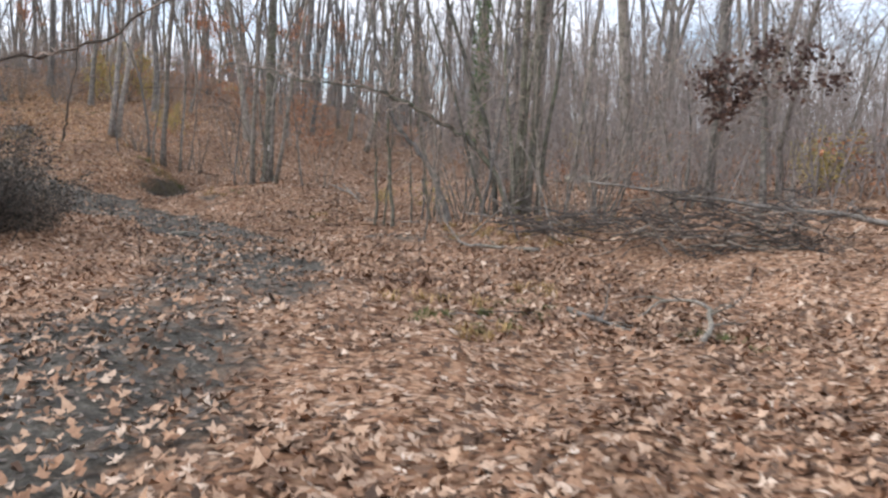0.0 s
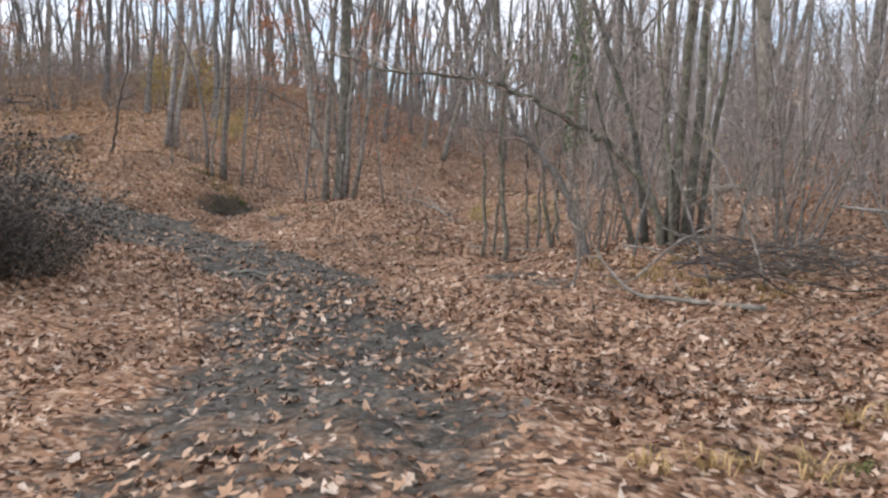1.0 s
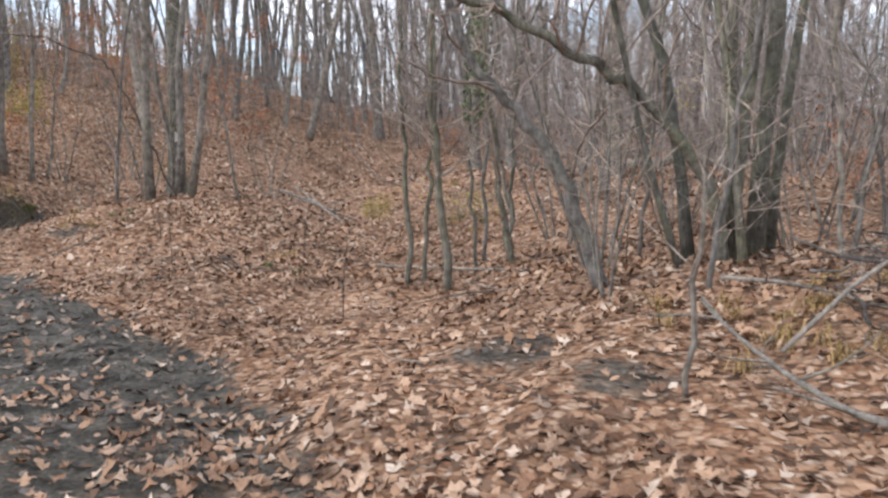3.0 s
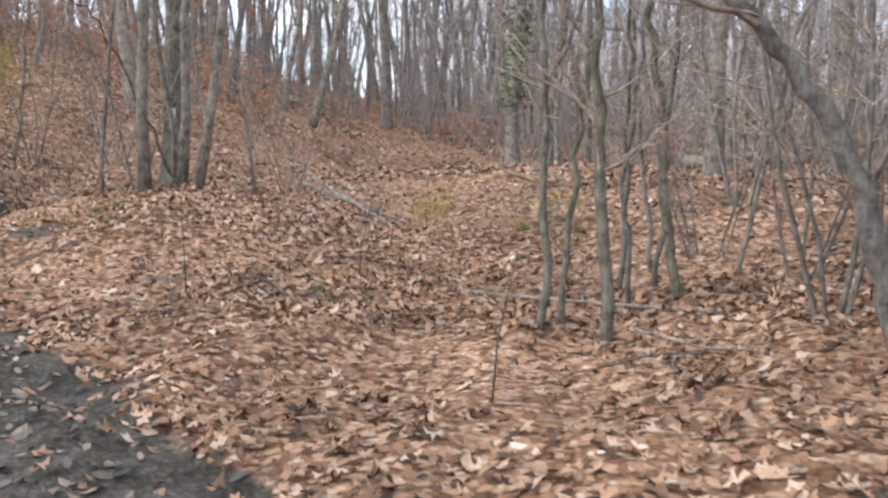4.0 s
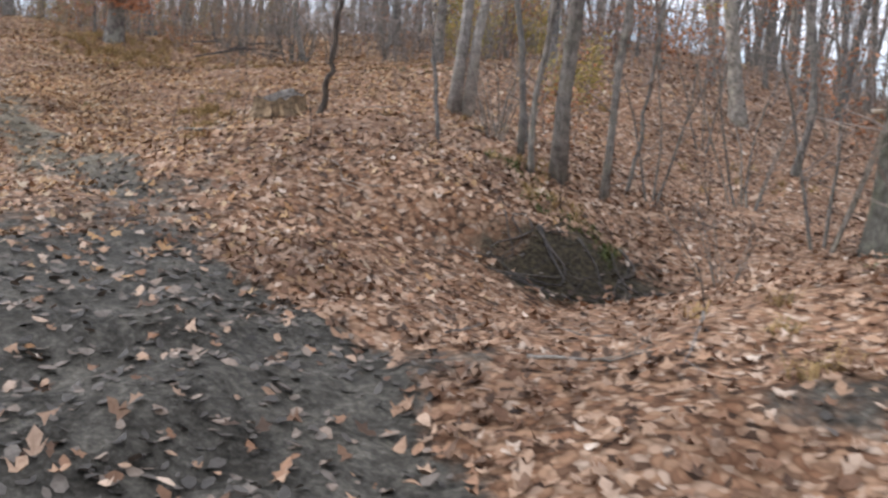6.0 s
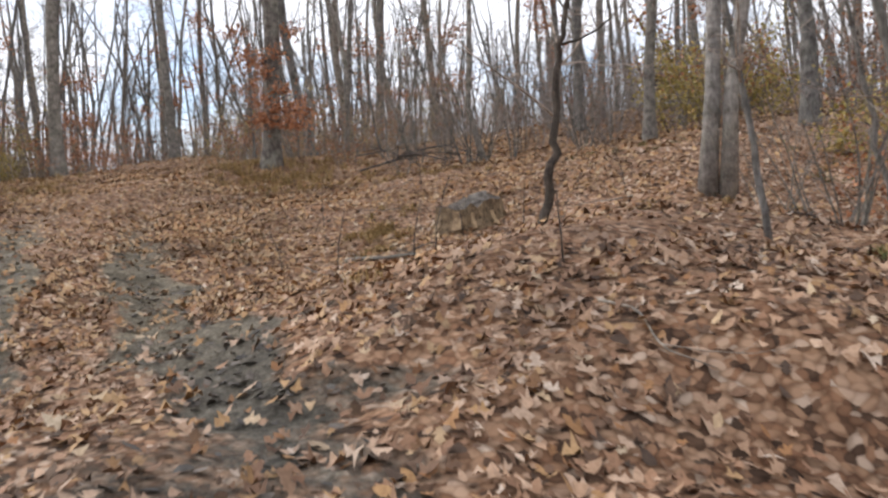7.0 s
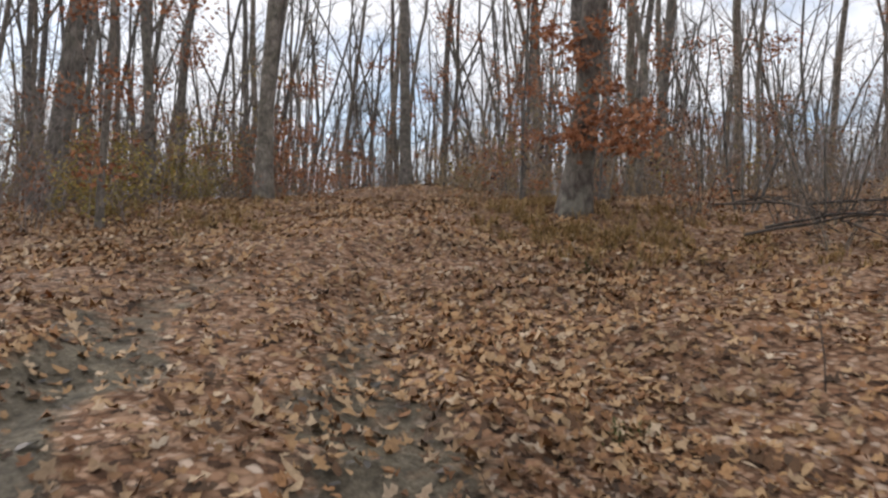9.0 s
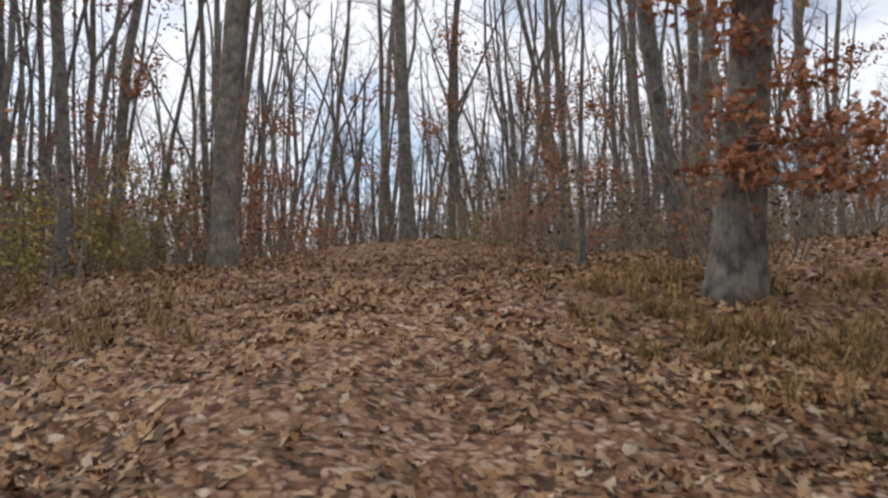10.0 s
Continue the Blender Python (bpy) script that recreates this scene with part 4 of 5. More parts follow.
def shoots(name, rng, x, y, tall, mat, label):
    """Bent thin shoots with fine side twigs."""
    g = Geo()
    k = len(x)
    h = rng.uniform(0.2, 1.0, k) ** 1.4 * tall + 0.4
    p = np.stack([x, y, ground_height(x, y) - 0.1], 1)
    mid = p + np.stack([rng.normal(0, 0.13, k) * h, rng.normal(0, 0.13, k) * h, h * 0.5], 1)
    q = mid + np.stack([rng.normal(0, 0.16, k) * h, rng.normal(0, 0.16, k) * h, h * 0.5], 1)
    g.spikes(p, mid + (mid - p) * 0.25, 0.006 + 0.0032 * h)
    g.spikes(mid, q, 0.005 + 0.0018 * h)
    for _ in range(10):
        f, w = rng.uniform(0.15, 0.98, k), rng.uniform(0, 6.283, k)
        s = np.where(f[:, None] < 0.5, p + (mid - p) * 2 * f[:, None], mid + (q - mid) * (2 * f[:, None] - 1))
        e = np.stack([np.cos(w), np.sin(w), rng.uniform(-0.1, 1.2, k)], 1) * (h**0.75 * rng.uniform(0.16, 0.42, k))[:, None]
        g.spikes(s, s + e, np.full(k, 0.008))
    me = g.mesh(name)
    me.materials.append(mat)
    tagged(new(name, me), label, "undergrowth", kind="stuff")


def build_far_brushwood():
    """The grey haze of fine stems and twigs between the far trees."""
    rng = np.random.RandomState(121)
    n = 36000
    a, d = rng.uniform(-1.9, 1.8, n), 14 + 75 * rng.uniform(0, 1, n) ** 1.2
    x, y = -8 - d * np.sin(a), 22 + d * np.cos(a)
    off = along(x, y, CLEAR)[0]
    east = x > -13 + 0.25 * (y - 25)
    off = np.where(x < -29, np.maximum(off, along(x, y, TRACK)[0] * 3.2), off)
    hill = (x > -17) & (x < 0) & (y > 30) & (y < 50)
    ok = (off > 9) & ~(hill & (rng.uniform(0, 1, n) < 0.85)) & ~((x > -9) & (along(x, y, LOOKS)[0] < 6)) & (rng.uniform(0, 1, n) < np.where(east, np.where(y > 40, 0.42, 0.22), 0.36)) & ~((x < -11) & (x > -23) & (y < 38))
    x, y, east = x[ok], y[ok], east[ok]
    shoots("far_brushwood", rng, x, y, np.where(east, np.where(y > 42, 11.0, 7.5), 2.6), MAT_TWIG, "grey-brown haze of thin bare shoots under distant trees")
    # the crest beyond the old oak, with its low growth on both sides of the track
    m = 2700
    cx, cy = rng.uniform(-60, -27, m), rng.uniform(29, 62, m)
    ok = (along(cx, cy, TRACK)[0] > 1.9 + 0.6 * wobble(cx, cy, 0.9)) & (np.hypot(cx + 24.6, cy - 36.3) > 4) & ~((cx > -35) & (cy < 37.5))
    shoots("dry_stems", rng, cx[ok], cy[ok], np.full(ok.sum(), 2.1), MAT_DRYSTEM, "straw-brown dry stems and low growth along the crest")


build_far_brushwood()

# ---- things on the forest floor ----


def crooked(rng, a, b, steps, bend):
    a, b = np.array(a, float), np.array(b, float)
    path = a + (b - a) * np.linspace(0, 1, steps + 1)[:, None]
    path[1:-1] += rng.normal(0, bend, (steps - 1, 3))
    return path


def lying_branch(name, seed, line, r, twigs, label, mat=None, category="branch"):
    """A dead branch along a line of world places, with side twigs."""
    rng = np.random.RandomState(seed)
    thing = empty(name, *line[0])
    pts = np.array(line, float) - line[0]
    u = np.linspace(0, len(pts) - 1, 3 * len(pts))
    path = np.stack([np.interp(u, np.arange(len(pts)), pts[:, k]) for k in range(3)], 1)
    path[1:-1] = (path[:-2] + path[1:-1] + path[2:]) / 3
    path += rng.normal(0, r * 0.25, path.shape)
    g, b = Geo(), Geo()
    g.tube(path, r * np.linspace(1, 0.3, len(path)), 7)
    part("limb", g.mesh("limb"), mat or MAT_DEADWOOD, thing)
    if twigs:
        sprout(b, rng, path, r * 0.4, twigs, 0.2, 1.0, 0.7, 2, 1.0, 0.02, 4, None, True)
        part("twig_mass", b.mesh("twig_mass"), mat or MAT_DEADWOOD, thing, kind="stuff")
    return tagged(thing, label, category)


def on_ground(x, y, up=0.03):
    return (x, y, gz(x, y) + up)


lying_branch("fallen_branch", 200, [(6.5, 12.1, gz(6.5, 12.1) + 0.25), (5.9, 12.4, 1.02), (4.1, 12.8, 1.16), (2.1, 13.2, 1.38)], 0.05, 10, "long grey broken branch lying across the brush pile")
lying_branch("fallen_branch", 201, [on_ground(1.5, 13.3, 0.1), on_ground(0.75, 13.85, 0.09), on_ground(0.32, 14.4, 0.08), on_ground(0.18, 15.1, 0.12), (-0.05, 15.6, gz(-0.05, 15.6) + 0.4)], 0.034, 9, "grey fallen branch on the leaves beside the track", MAT_BARK)
lying_branch("fallen_branch", 202, [on_ground(0.5, 15.6, 0.05), (0.98, 15.5, 0.77), (1.29, 15.5, 0.93), (1.6, 15.5, 1.07)], 0.02, 7, "pale barkless branch propped up in the brush")
lying_branch("fallen_branch", 203, [on_ground(1.3, 14.8), (0.97, 15.0, 1.26), (0.85, 15.0, 1.63), (0.69, 15.0, 1.87), (0.49, 15.0, 2.11)], 0.02, 6, "thin pale arching dead shoot")
lying_branch("fallen_branch", 204, [on_ground(1.9, 14.6), (1.7, 14.7, 1.0), (1.5, 14.9, 1.6), (1.1, 15.1, 2.2)], 0.02, 6, "thin pale arching dead shoot")
lying_branch("fallen_branch", 205, [on_ground(-5.6, 16.9, 0.02), on_ground(-5.1, 16.65, 0.05), on_ground(-4.6, 16.5, 0.02)], 0.05, 0, "short dark stick lying in the muddy track", MAT_OAK)
lying_branch("fallen_branch", 206, [on_ground(-3.8, 31.0, 0.04), on_ground(-3.3, 28.6, 0.06), on_ground(-2.5, 25.3, 0.05)], 0.05, 6, "grey dead limb lying in the leaves")
lying_branch("fallen_branch", 207, [on_ground(-4.0, 29.6, 0.04), on_ground(-3.1, 27.4, 0.06), on_ground(-2.3, 25.9, 0.05)], 0.03, 5, "grey dead limb lying in the leaves")
lying_branch("fallen_branch", 208, [on_ground(2.15, 6.9), on_ground(2.45, 7.6, 0.1), (2.6, 8.2, gz(2.6, 8.2) + 0.18), (2.2, 8.45, gz(2.2, 8.4) + 0.14), on_ground(1.9, 8.1)], 0.03, 5, "curled grey branch on the leaves", MAT_BARK)
lying_branch("fallen_branch", 209, [on_ground(1.3, 8.6), on_ground(1.5, 8.0, 0.06), on_ground(1.75, 7.6)], 0.03, 3, "short mossy branch on the leaves", MAT_BARK)
lying_branch("fallen_branch", 210, [on_ground(-0.3, 20.0), on_ground(-1.6, 21.3, 0.1), on_ground(-2.2, 21.9, 0.04)], 0.02, 8, "thin dead spray lying in the leaves")
lying_branch("fallen_branch", 211, [on_ground(-17.2, 31.0), on_ground(-16.2, 30.9, 0.06), on_ground(-15.2, 31.3, 0.04)], 0.035, 3, "dark rotting stick below the stump", MAT_OAK)
lying_branch("fallen_log", 212, [on_ground(2.6, 37.6, 0.12), on_ground(3.6, 37.4, 0.14), on_ground(5.0, 37.0, 0.12)], 0.2, 2, "black rotten log among the trees", MAT_OAK, "log")
lying_branch("fallen_log", 213, [on_ground(4.6, 33.0, 0.15), on_ground(6.0, 32.6, 0.2), on_ground(8.0, 32.4, 0.15)], 0.2, 2, "black rotten log among the trees", MAT_OAK, "log")
for k, (x0, y0, x1, y1) in enumerate([(-23.6, 38.3, -20.2, 36.6), (-22.2, 37.4, -19.4, 36.4), (-23.9, 39.4, -21.0, 36.9), (-22.8, 39.6, -19.6, 37.8), (-22.0, 36.6, -19.2, 37.6)]):
    lying_branch("fallen_branch", 220 + k, [on_ground(x0, y0, 0.15), on_ground((x0 + x1) / 2, (y0 + y1) / 2, 0.45), on_ground(x1, y1, 0.2)], 0.022, 14, "felled bare pole in a heap of brushwood", MAT_BRUSHWOOD)


def brush_pile(seed, x, y, long, wide, high, sticks):
    rng = np.random.RandomState(seed)
    pile = empty("brush_pile", x, y, gz(x, y))
    fine = Geo()
    for _ in range(sticks):
        a = rng.normal(0.1, 0.8)
        cx, cy, cz = rng.uniform(-long, long) * 0.7, rng.normal(0, wide * 0.4), rng.uniform(0.03, 1.0) ** 1.3 * high
        ln = rng.uniform(0.7, 1.9)
        d = np.array([math.cos(a), math.sin(a), rng.normal(0, 0.18)]) * ln / 2
        p = crooked(rng, np.array([cx, cy, cz]) - d, np.array([cx, cy, cz]) + d, 5, 0.05)
        low = ground_height(x + p[:, 0], y + p[:, 1]) - gz(x, y) + 0.01
        p[:, 2] = np.maximum(p[:, 2], low)
        r = rng.uniform(0.005, 0.018)
        g = Geo()
        g.tube(p, np.linspace(r, r * 0.4, len(p)), 5)
        part("stick", g.mesh("stick"), MAT_DEADWOOD if rng.uniform() < 0.25 else MAT_BRUSHWOOD, pile)
        sprout(fine, rng, p, r * 0.5, 5, 0.1, 1.0, 0.55, 2, 1.0, 0.02, 3, None, True)
    part("twig_mass", fine.mesh("twig_mass"), MAT_BRUSHWOOD, pile, kind="stuff")
    return tagged(pile, "heap of cut grey sticks and tangled twigs on the leaves", "brush pile")


brush_pile(230, 4.3, 12.9, 2.0, 1.5, 0.9, 120)
brush_pile(231, 2.2, 15.4, 1.5, 1.8, 0.4, 60)

bramble = thicket("bramble_bush", 240, 34, 2.1, 0.014, 1.8, 13, MAT_BRAMBLE, 8000, 0.043, MAT_BRUSHWOOD)
tagged(plant(bramble, -8.0, 14.3, 0.0, 1.0), "dark dense bramble bush with withered leaves", "bush")
bramble_skirt = thicket("bramble_bush", 242, 26, 1.15, 0.011, 1.7, 11, MAT_BRAMBLE, 3200, 0.043, MAT_BRUSHWOOD)
tagged(plant(bramble_skirt, -7.6, 13.75), "knee-high dark bramble tangle at the foot of a bush", "bush")
for bx, by, turn, size in [(-8.45, 13.6, 2.1, 1.15), (-7.3, 14.8, 4.0, 0.9), (-8.7, 14.9, 5.2, 1.6)]:
    tagged(again(bramble_skirt, bx, by, turn, size), "knee-high dark bramble tangle at the foot of a bush", "bush")
bramble_low = thicket("bramble_bush", 241, 16, 1.1, 0.012, 2.6, 8, MAT_BRAMBLE, 900, 0.07, MAT_BRUSHWOOD)
tagged(plant(bramble_low, -8.6, 17.6), "low dark bramble with withered leaves beside the mud", "bush")
dark_oak = tall_tree("oak_tree", 242, 10, 0.07, (-0.05, -0.02), 0.06, 8, 0.35, 1.8)
spray, sprig = Geo(), Geo()
rng = np.random.RandomState(244)
for cx, cy, cz in [(-0.5, -1.3, 3.15), (-0.6, -1.2, 2.95), (-1.3, -1.0, 2.75), (-1.45, -0.9, 2.25), (-1.1, -1.0, 2.1), (-0.85, -1.1, 2.5), (-1.3, -1.0, 1.85), (-0.2, -1.4, 2.45), (0.1, -1.5, 3.0), (-1.55, -0.9, 2.5), (-1.0, -1.0, 2.3), (0.5, -1.6, 2.5)]:
    tip = np.array([cx, cy, cz])
    sprig.tube(wander(rng, (0.0, 0.0, cz - 0.2), tip - (0.0, 0.0, cz - 0.2), math.hypot(cx, cy), 5, 0.1, 0.0), np.linspace(0.014, 0.004, 6), 4, cap=False)
    spray.leaves(tip + rng.normal(0, 1, (85, 3)) * (0.17, 0.14, 0.14), rng, 0.10, OAK_LEAF, 0.9)
part("twig_mass", sprig.mesh("twig_mass"), MAT_TWIG, dark_oak, kind="stuff")
part("foliage", spray.mesh("foliage", False), MAT_BROWNLEAF, dark_oak, "clusters of dark withered oak leaves", "stuff")
tagged(plant(dark_oak, 6.5, 17.4), "young oak holding dark withered leaves above the brush", "tree")
green_bush = thicket("bush", 243, 14, 0.75, 0.006, 1.6, 7, MAT_YELLOW, 260, 0.05)
tagged(plant(green_bush, -0.6, 24.9), "small yellow-green bush among the fallen leaves", "bush")
for x, y, s in [(-17.8, 46.0, 1.7), (-16.6, 47.3, 1.4), (-36.0, 34.6, 1.2), (-35.0, 33.4, 1.0), (-31.6, 31.9, 0.9), (-34.2, 34.6, 0.6), (-37.4, 36.0, 0.9), (9.2, 20.5, 1.0), (-11.7, 35.5, 0.9), (-2.0, 26.0, 0.35)]:
    yellow = thicket("bush", 250 + int(abs(x)), 12, 1.6, 0.01, 1.6, 6, MAT_YELLOW, 1400, 0.07)
    tagged(plant(yellow, x, y, x, s), "bush with yellowing autumn leaves", "bush", "yellow bushes")
for k, (x, y, s) in enumerate([(2.6, 19.4, 1.0), (3.3, 17.6, 0.9), (2.7, 16.5, 0.7), (4.3, 16.0, 0.9), (0.4, 19.6, 0.8), (1.9, 21.2, 1.1), (3.7, 20.4, 1.2), (5.2, 18.6, 1.1), (-11.4, 31.6, 0.9), (-8.0, 33.0, 1.0), (-6.9, 29.8, 0.9), (-12.3, 33.2, 0.8), (-4.0, 28.2, 0.7),
                               (-0.1, 17.5, 0.5), (5.6, 14.6, 0.8), (-10.9, 29.9, 0.6), (-8.9, 30.4, 0.6), (-7.6, 27.6, 0.5), (0.6, 22.4, 0.9), (2.0, 24.5, 1.1), (-22.3, 38.2, 0.7), (-20.7, 37.9, 0.6), (-19.3, 38.6, 0.7), (-23.0, 39.6, 0.8), (-18.0, 39.6, 0.8)]):
    put(BRUSH[k % 3], x, y, x * 3.1, s, LABEL_BRUSH, "undergrowth", "undergrowth")
for k, (x, y, s) in enumerate([(-34.4, 36.3, 0.9), (-33.0, 37.4, 0.6), (-23.4, 37.6, 0.5), (-36.5, 38.4, 1.0), (-13.2, 43.5, 1.2), (-10.4, 41.5, 1.1), (-7.6, 44.0, 1.3), (-15.5, 41.5, 1.2), (-6.2, 40.0, 1.0), (-38.0, 41.0, 1.0), (-27.5, 40.3, 0.6), (-31.0, 40.4, 0.7)]):
    put(BRUSH[5], x, y, x * 2.7, s * 1.3, "low shrub covered in rust-brown leaves", "bush", "rust shrubs")


def build_stump(x, y):
    """A wide weathered stump, broken higher at the back."""
    rng = np.random.RandomState(260)
    stump = empty("tree_stump", x, y, gz(x, y))
    bm = bmesh.new()
    n, rings = 26, []
    for z, grow in ((-0.15, 1.3), (0.0, 1.14), (0.1, 1.04), (0.2, 1.0), (0.31, 0.97)):
        ring = []
        for k in range(n):
            a = k * 6.2832 / n
            r = (0.37 + 0.05 * math.sin(3 * a + 1) + 0.03 * math.sin(7 * a)) * grow * (1 + (0.12 if z < 0.1 else 0.03) * math.sin(5 * a))
            up = z + (0.13 * max(0, math.cos(a - 0.9)) + rng.uniform(-0.06, 0.04) if z > 0.25 else 0)
            ring.append(bm.verts.new((1.15 * r * math.cos(a), r * math.sin(a), up)))
        rings.append(ring)
    for lo, hi in zip(rings, rings[1:]):
        for k in range(n):
            bm.faces.new((lo[k], lo[(k + 1) % n], hi[(k + 1) % n], hi[k]))
    side = bpy.data.meshes.new("bark")
    bm.to_mesh(side)
    part("bark", side, MAT_STUMP, stump, "brown split bark with pale splinters")
    top = bmesh.new()
    rim = [top.verts.new(v.co * 0.985) for v in rings[-1]]
    inner = [top.verts.new((v.co.x * 0.5, v.co.y * 0.5, v.co.z - 0.05 + rng.uniform(-0.02, 0.02))) for v in rings[-1]]
    mid = top.verts.new((0, 0, 0.2))
    for k in range(n):
        top.faces.new((rim[k], rim[(k + 1) % n], inner[(k + 1) % n], inner[k]))
        top.faces.new((inner[k], inner[(k + 1) % n], mid))
    cut = bpy.data.meshes.new("cut_face")
    top.to_mesh(cut)
    part("cut_face", cut, MAT_BRUSHWOOD, stump, "weathered grey cut face")
    # the raised back that broke off slanting, and pale split strips on the front
    back = bmesh.new()
    low = [back.verts.new(p) for p in ((-0.05, 0.02, 0.2), (0.36, 0.06, 0.2), (0.34, 0.28, 0.2), (-0.02, 0.3, 0.2))]
    high = [back.verts.new(p) for p in ((0.03, 0.12, 0.44), (0.29, 0.14, 0.49), (0.27, 0.24, 0.5), (0.04, 0.25, 0.45))]
    back.faces.new(high)
    for k in range(4):
        back.faces.new((low[k], low[(k + 1) % 4], high[(k + 1) % 4], high[k]))
    bmesh.ops.bevel(back, geom=list(back.edges), offset=0.015, segments=2, affect="EDGES")
    slab = bpy.data.meshes.new("broken_back")
    back.to_mesh(slab)
    part("broken_back", slab, MAT_DEADWOOD, stump, "grey splintered wood standing higher")
    for a, wide, high_z in ((-1.7, 0.045, 0.24), (-1.25, 0.02, 0.2), (-2.3, 0.035, 0.18), (-0.6, 0.03, 0.2)):
        g = Geo()
        rows = [(z, 0.445 + 0.09 * max(0, 0.12 - z) / 0.12 + 0.012) for z in (-0.02, 0.08, 0.16, high_z)]
        ring = [(1.15 * r * 0.9 * math.cos(a + s * wide / 0.4), r * 0.95 * math.sin(a + s * wide / 0.4), z) for z, r in rows for s in (-1, 0, 1)]
        g.add(ring, [(3 * i + k, 3 * i + k + 1, 3 * i + k + 4, 3 * i + k + 3) for i in range(3) for k in range(2)])
        part("splinter", g.mesh("splinter"), MAT_PALEWOOD, stump, "pale split wood")
    stump.rotation_euler, stump.scale = (0.1, -0.04, 0.45), (1.05, 0.95, 0.95)
    return tagged(stump, "old weathered tree stump on the leaf-covered slope", "stump")


build_stump(-16.5, 32.8)


def build_grass():
    """Dry grass in tufts round the oak, along the bank and in the litter; moss and green blades in a few places."""
    dry = [(-24.2, 35.4, 1.2, 240), (-25.6, 36.4, 1.0, 180), (-23.2, 35.2, 0.9, 150), (-26.3, 37.2, 0.8, 120), (-10.2, 29.1, 0.5, 130), (-9.2, 28.5, 0.4, 90), (-9.7, 28.2, 0.4, 60), (-18.0, 32.8, 0.7, 110), (-17.1, 31.3, 0.6, 100), (-20.1, 36.1, 0.8, 110), (-13.2, 31.2, 0.5, 60), (-7.0, 25.1, 0.5, 60), (-17.1, 31.5, 0.25, 60), (-15.1, 30.3, 0.25, 60), (-13.3, 31.2, 0.35, 70), (-12.6, 33.2, 0.8, 120),
             (-31.4, 31.6, 1.2, 240), (-33.4, 33.4, 1.2, 240), (-29.0, 32.6, 0.9, 120), (-11.0, 36.2, 1.2, 160), (-0.6, 24.6, 0.6, 120), (0.4, 36.5, 1.0, 100), (-2.5, 37.0, 1.4, 160), (-8.2, 35.0, 1.3, 160), (-3.2, 22.3, 0.3, 40), (-21.6, 36.2, 1.0, 160), (-19.8, 36.6, 1.0, 140), (0.9, 9.5, 0.5, 60), (0.1, 8.2, 0.45, 90), (0.4, 7.0, 0.4, 70), (-27.6, 32.2, 0.9, 130), (-29.6, 33.2, 1.0, 150), (-30.9, 34.0, 0.9, 130), (-24.4, 36.8, 1.2, 300), (-23.9, 37.6, 1.0, 240), (-22.8, 36.2, 1.0, 200), (-26.3, 37.6, 0.8, 200), (-16.6, 44.5, 1.5, 160), (0.6, 15.6, 0.5, 110), (1.2, 16.2, 0.7, 150), (1.9, 15.2, 0.7, 150), (0.4, 16.8, 0.5, 90), (1.5, 14.5, 0.6, 110), (2.3, 16.4, 0.7, 130), (-6.6, 23.9, 0.4, 60), (-14.9, 30.1, 0.25, 70), (-12.9, 30.6, 0.35, 80), (-17.9, 32.0, 0.6, 160), (-13.6, 27.6, 0.3, 40)]
    dry += [(-24.3, 35.3, 0.7, 220), (-23.5, 35.4, 0.7, 220), (-25.1, 35.7, 0.6, 160), (-22.9, 35.8, 0.7, 180), (-17.6, 32.2, 0.35, 260)]
    green = [(-8.72, 27.8, 0.14, 90), (-9.05, 28.05, 0.22, 110), (-9.5, 28.15, 0.2, 70), (-10.2, 29.05, 0.3, 170), (-14.9, 30.15, 0.16, 90), (-12.9, 30.65, 0.2, 100), (-14.3, 28.9, 0.18, 70), (-5.9, 24.2, 0.3, 60), (-16.0, 36.3, 0.7, 160), (-14.8, 37.0, 0.8, 160),
             (-12.2, 35.2, 0.7, 120), (-3.2, 21.6, 0.25, 50), (-0.6, 24.8, 0.45, 150), (0.2, 7.6, 0.6, 160), (0.9, 8.6, 0.5, 110), (2.2, 7.2, 0.5, 90), (-22.6, 34.6, 0.3, 60), (-19.2, 31.0, 0.25, 40), (-6.2, 26.6, 0.5, 90)]
    for spots, mat, label, seed in ((dry, MAT_GRASS, "tufts of dry yellow-green grass among fallen leaves", 270), (green, MAT_MOSS, "small green tufts of moss and grass between leaves", 271)):
        rng = np.random.RandomState(seed)
        parts = []
        for x, y, s, n in spots:
            n = int(n * 1.6)
            tuft = rng.randint(0, max(3, n // 28), n)
            tx, ty = x + rng.normal(0, s * 0.55, tuft.max() + 1), y + rng.normal(0, s * 0.55, tuft.max() + 1)
            px, py = tx[tuft] + rng.normal(0, 0.045, n), ty[tuft] + rng.normal(0, 0.045, n)
            a, h, w = rng.uniform(0, 6.283, n), rng.uniform(0.05, 0.2, n) * (1.5 if x < -22 and seed == 270 else 1.0 if seed == 270 else 0.7), rng.uniform(0.003, 0.007, n)
            base = np.stack([px, py, ground_height(px, py) - 0.01], 1)
            out, side = np.stack([np.cos(a), np.sin(a), 0 * a], 1), np.stack([-np.sin(a), np.cos(a), 0 * a], 1) * w[:, None]
            mid = base + out * (h * 0.35)[:, None] + np.outer(h * 0.62, (0, 0, 1))
            tip = base + out * (h * rng.uniform(0.7, 1.3, n))[:, None] + np.outer(h * rng.uniform(0.3, 0.75, n), (0, 0, 1))
            parts.append(np.stack([base - side, base + side, mid + side * 0.8, mid - side * 0.8, tip], 1).reshape(-1, 3))
        verts = np.concatenate(parts)
        k = np.arange(len(verts) // 5) * 5
        me = bpy.data.meshes.new("grass")
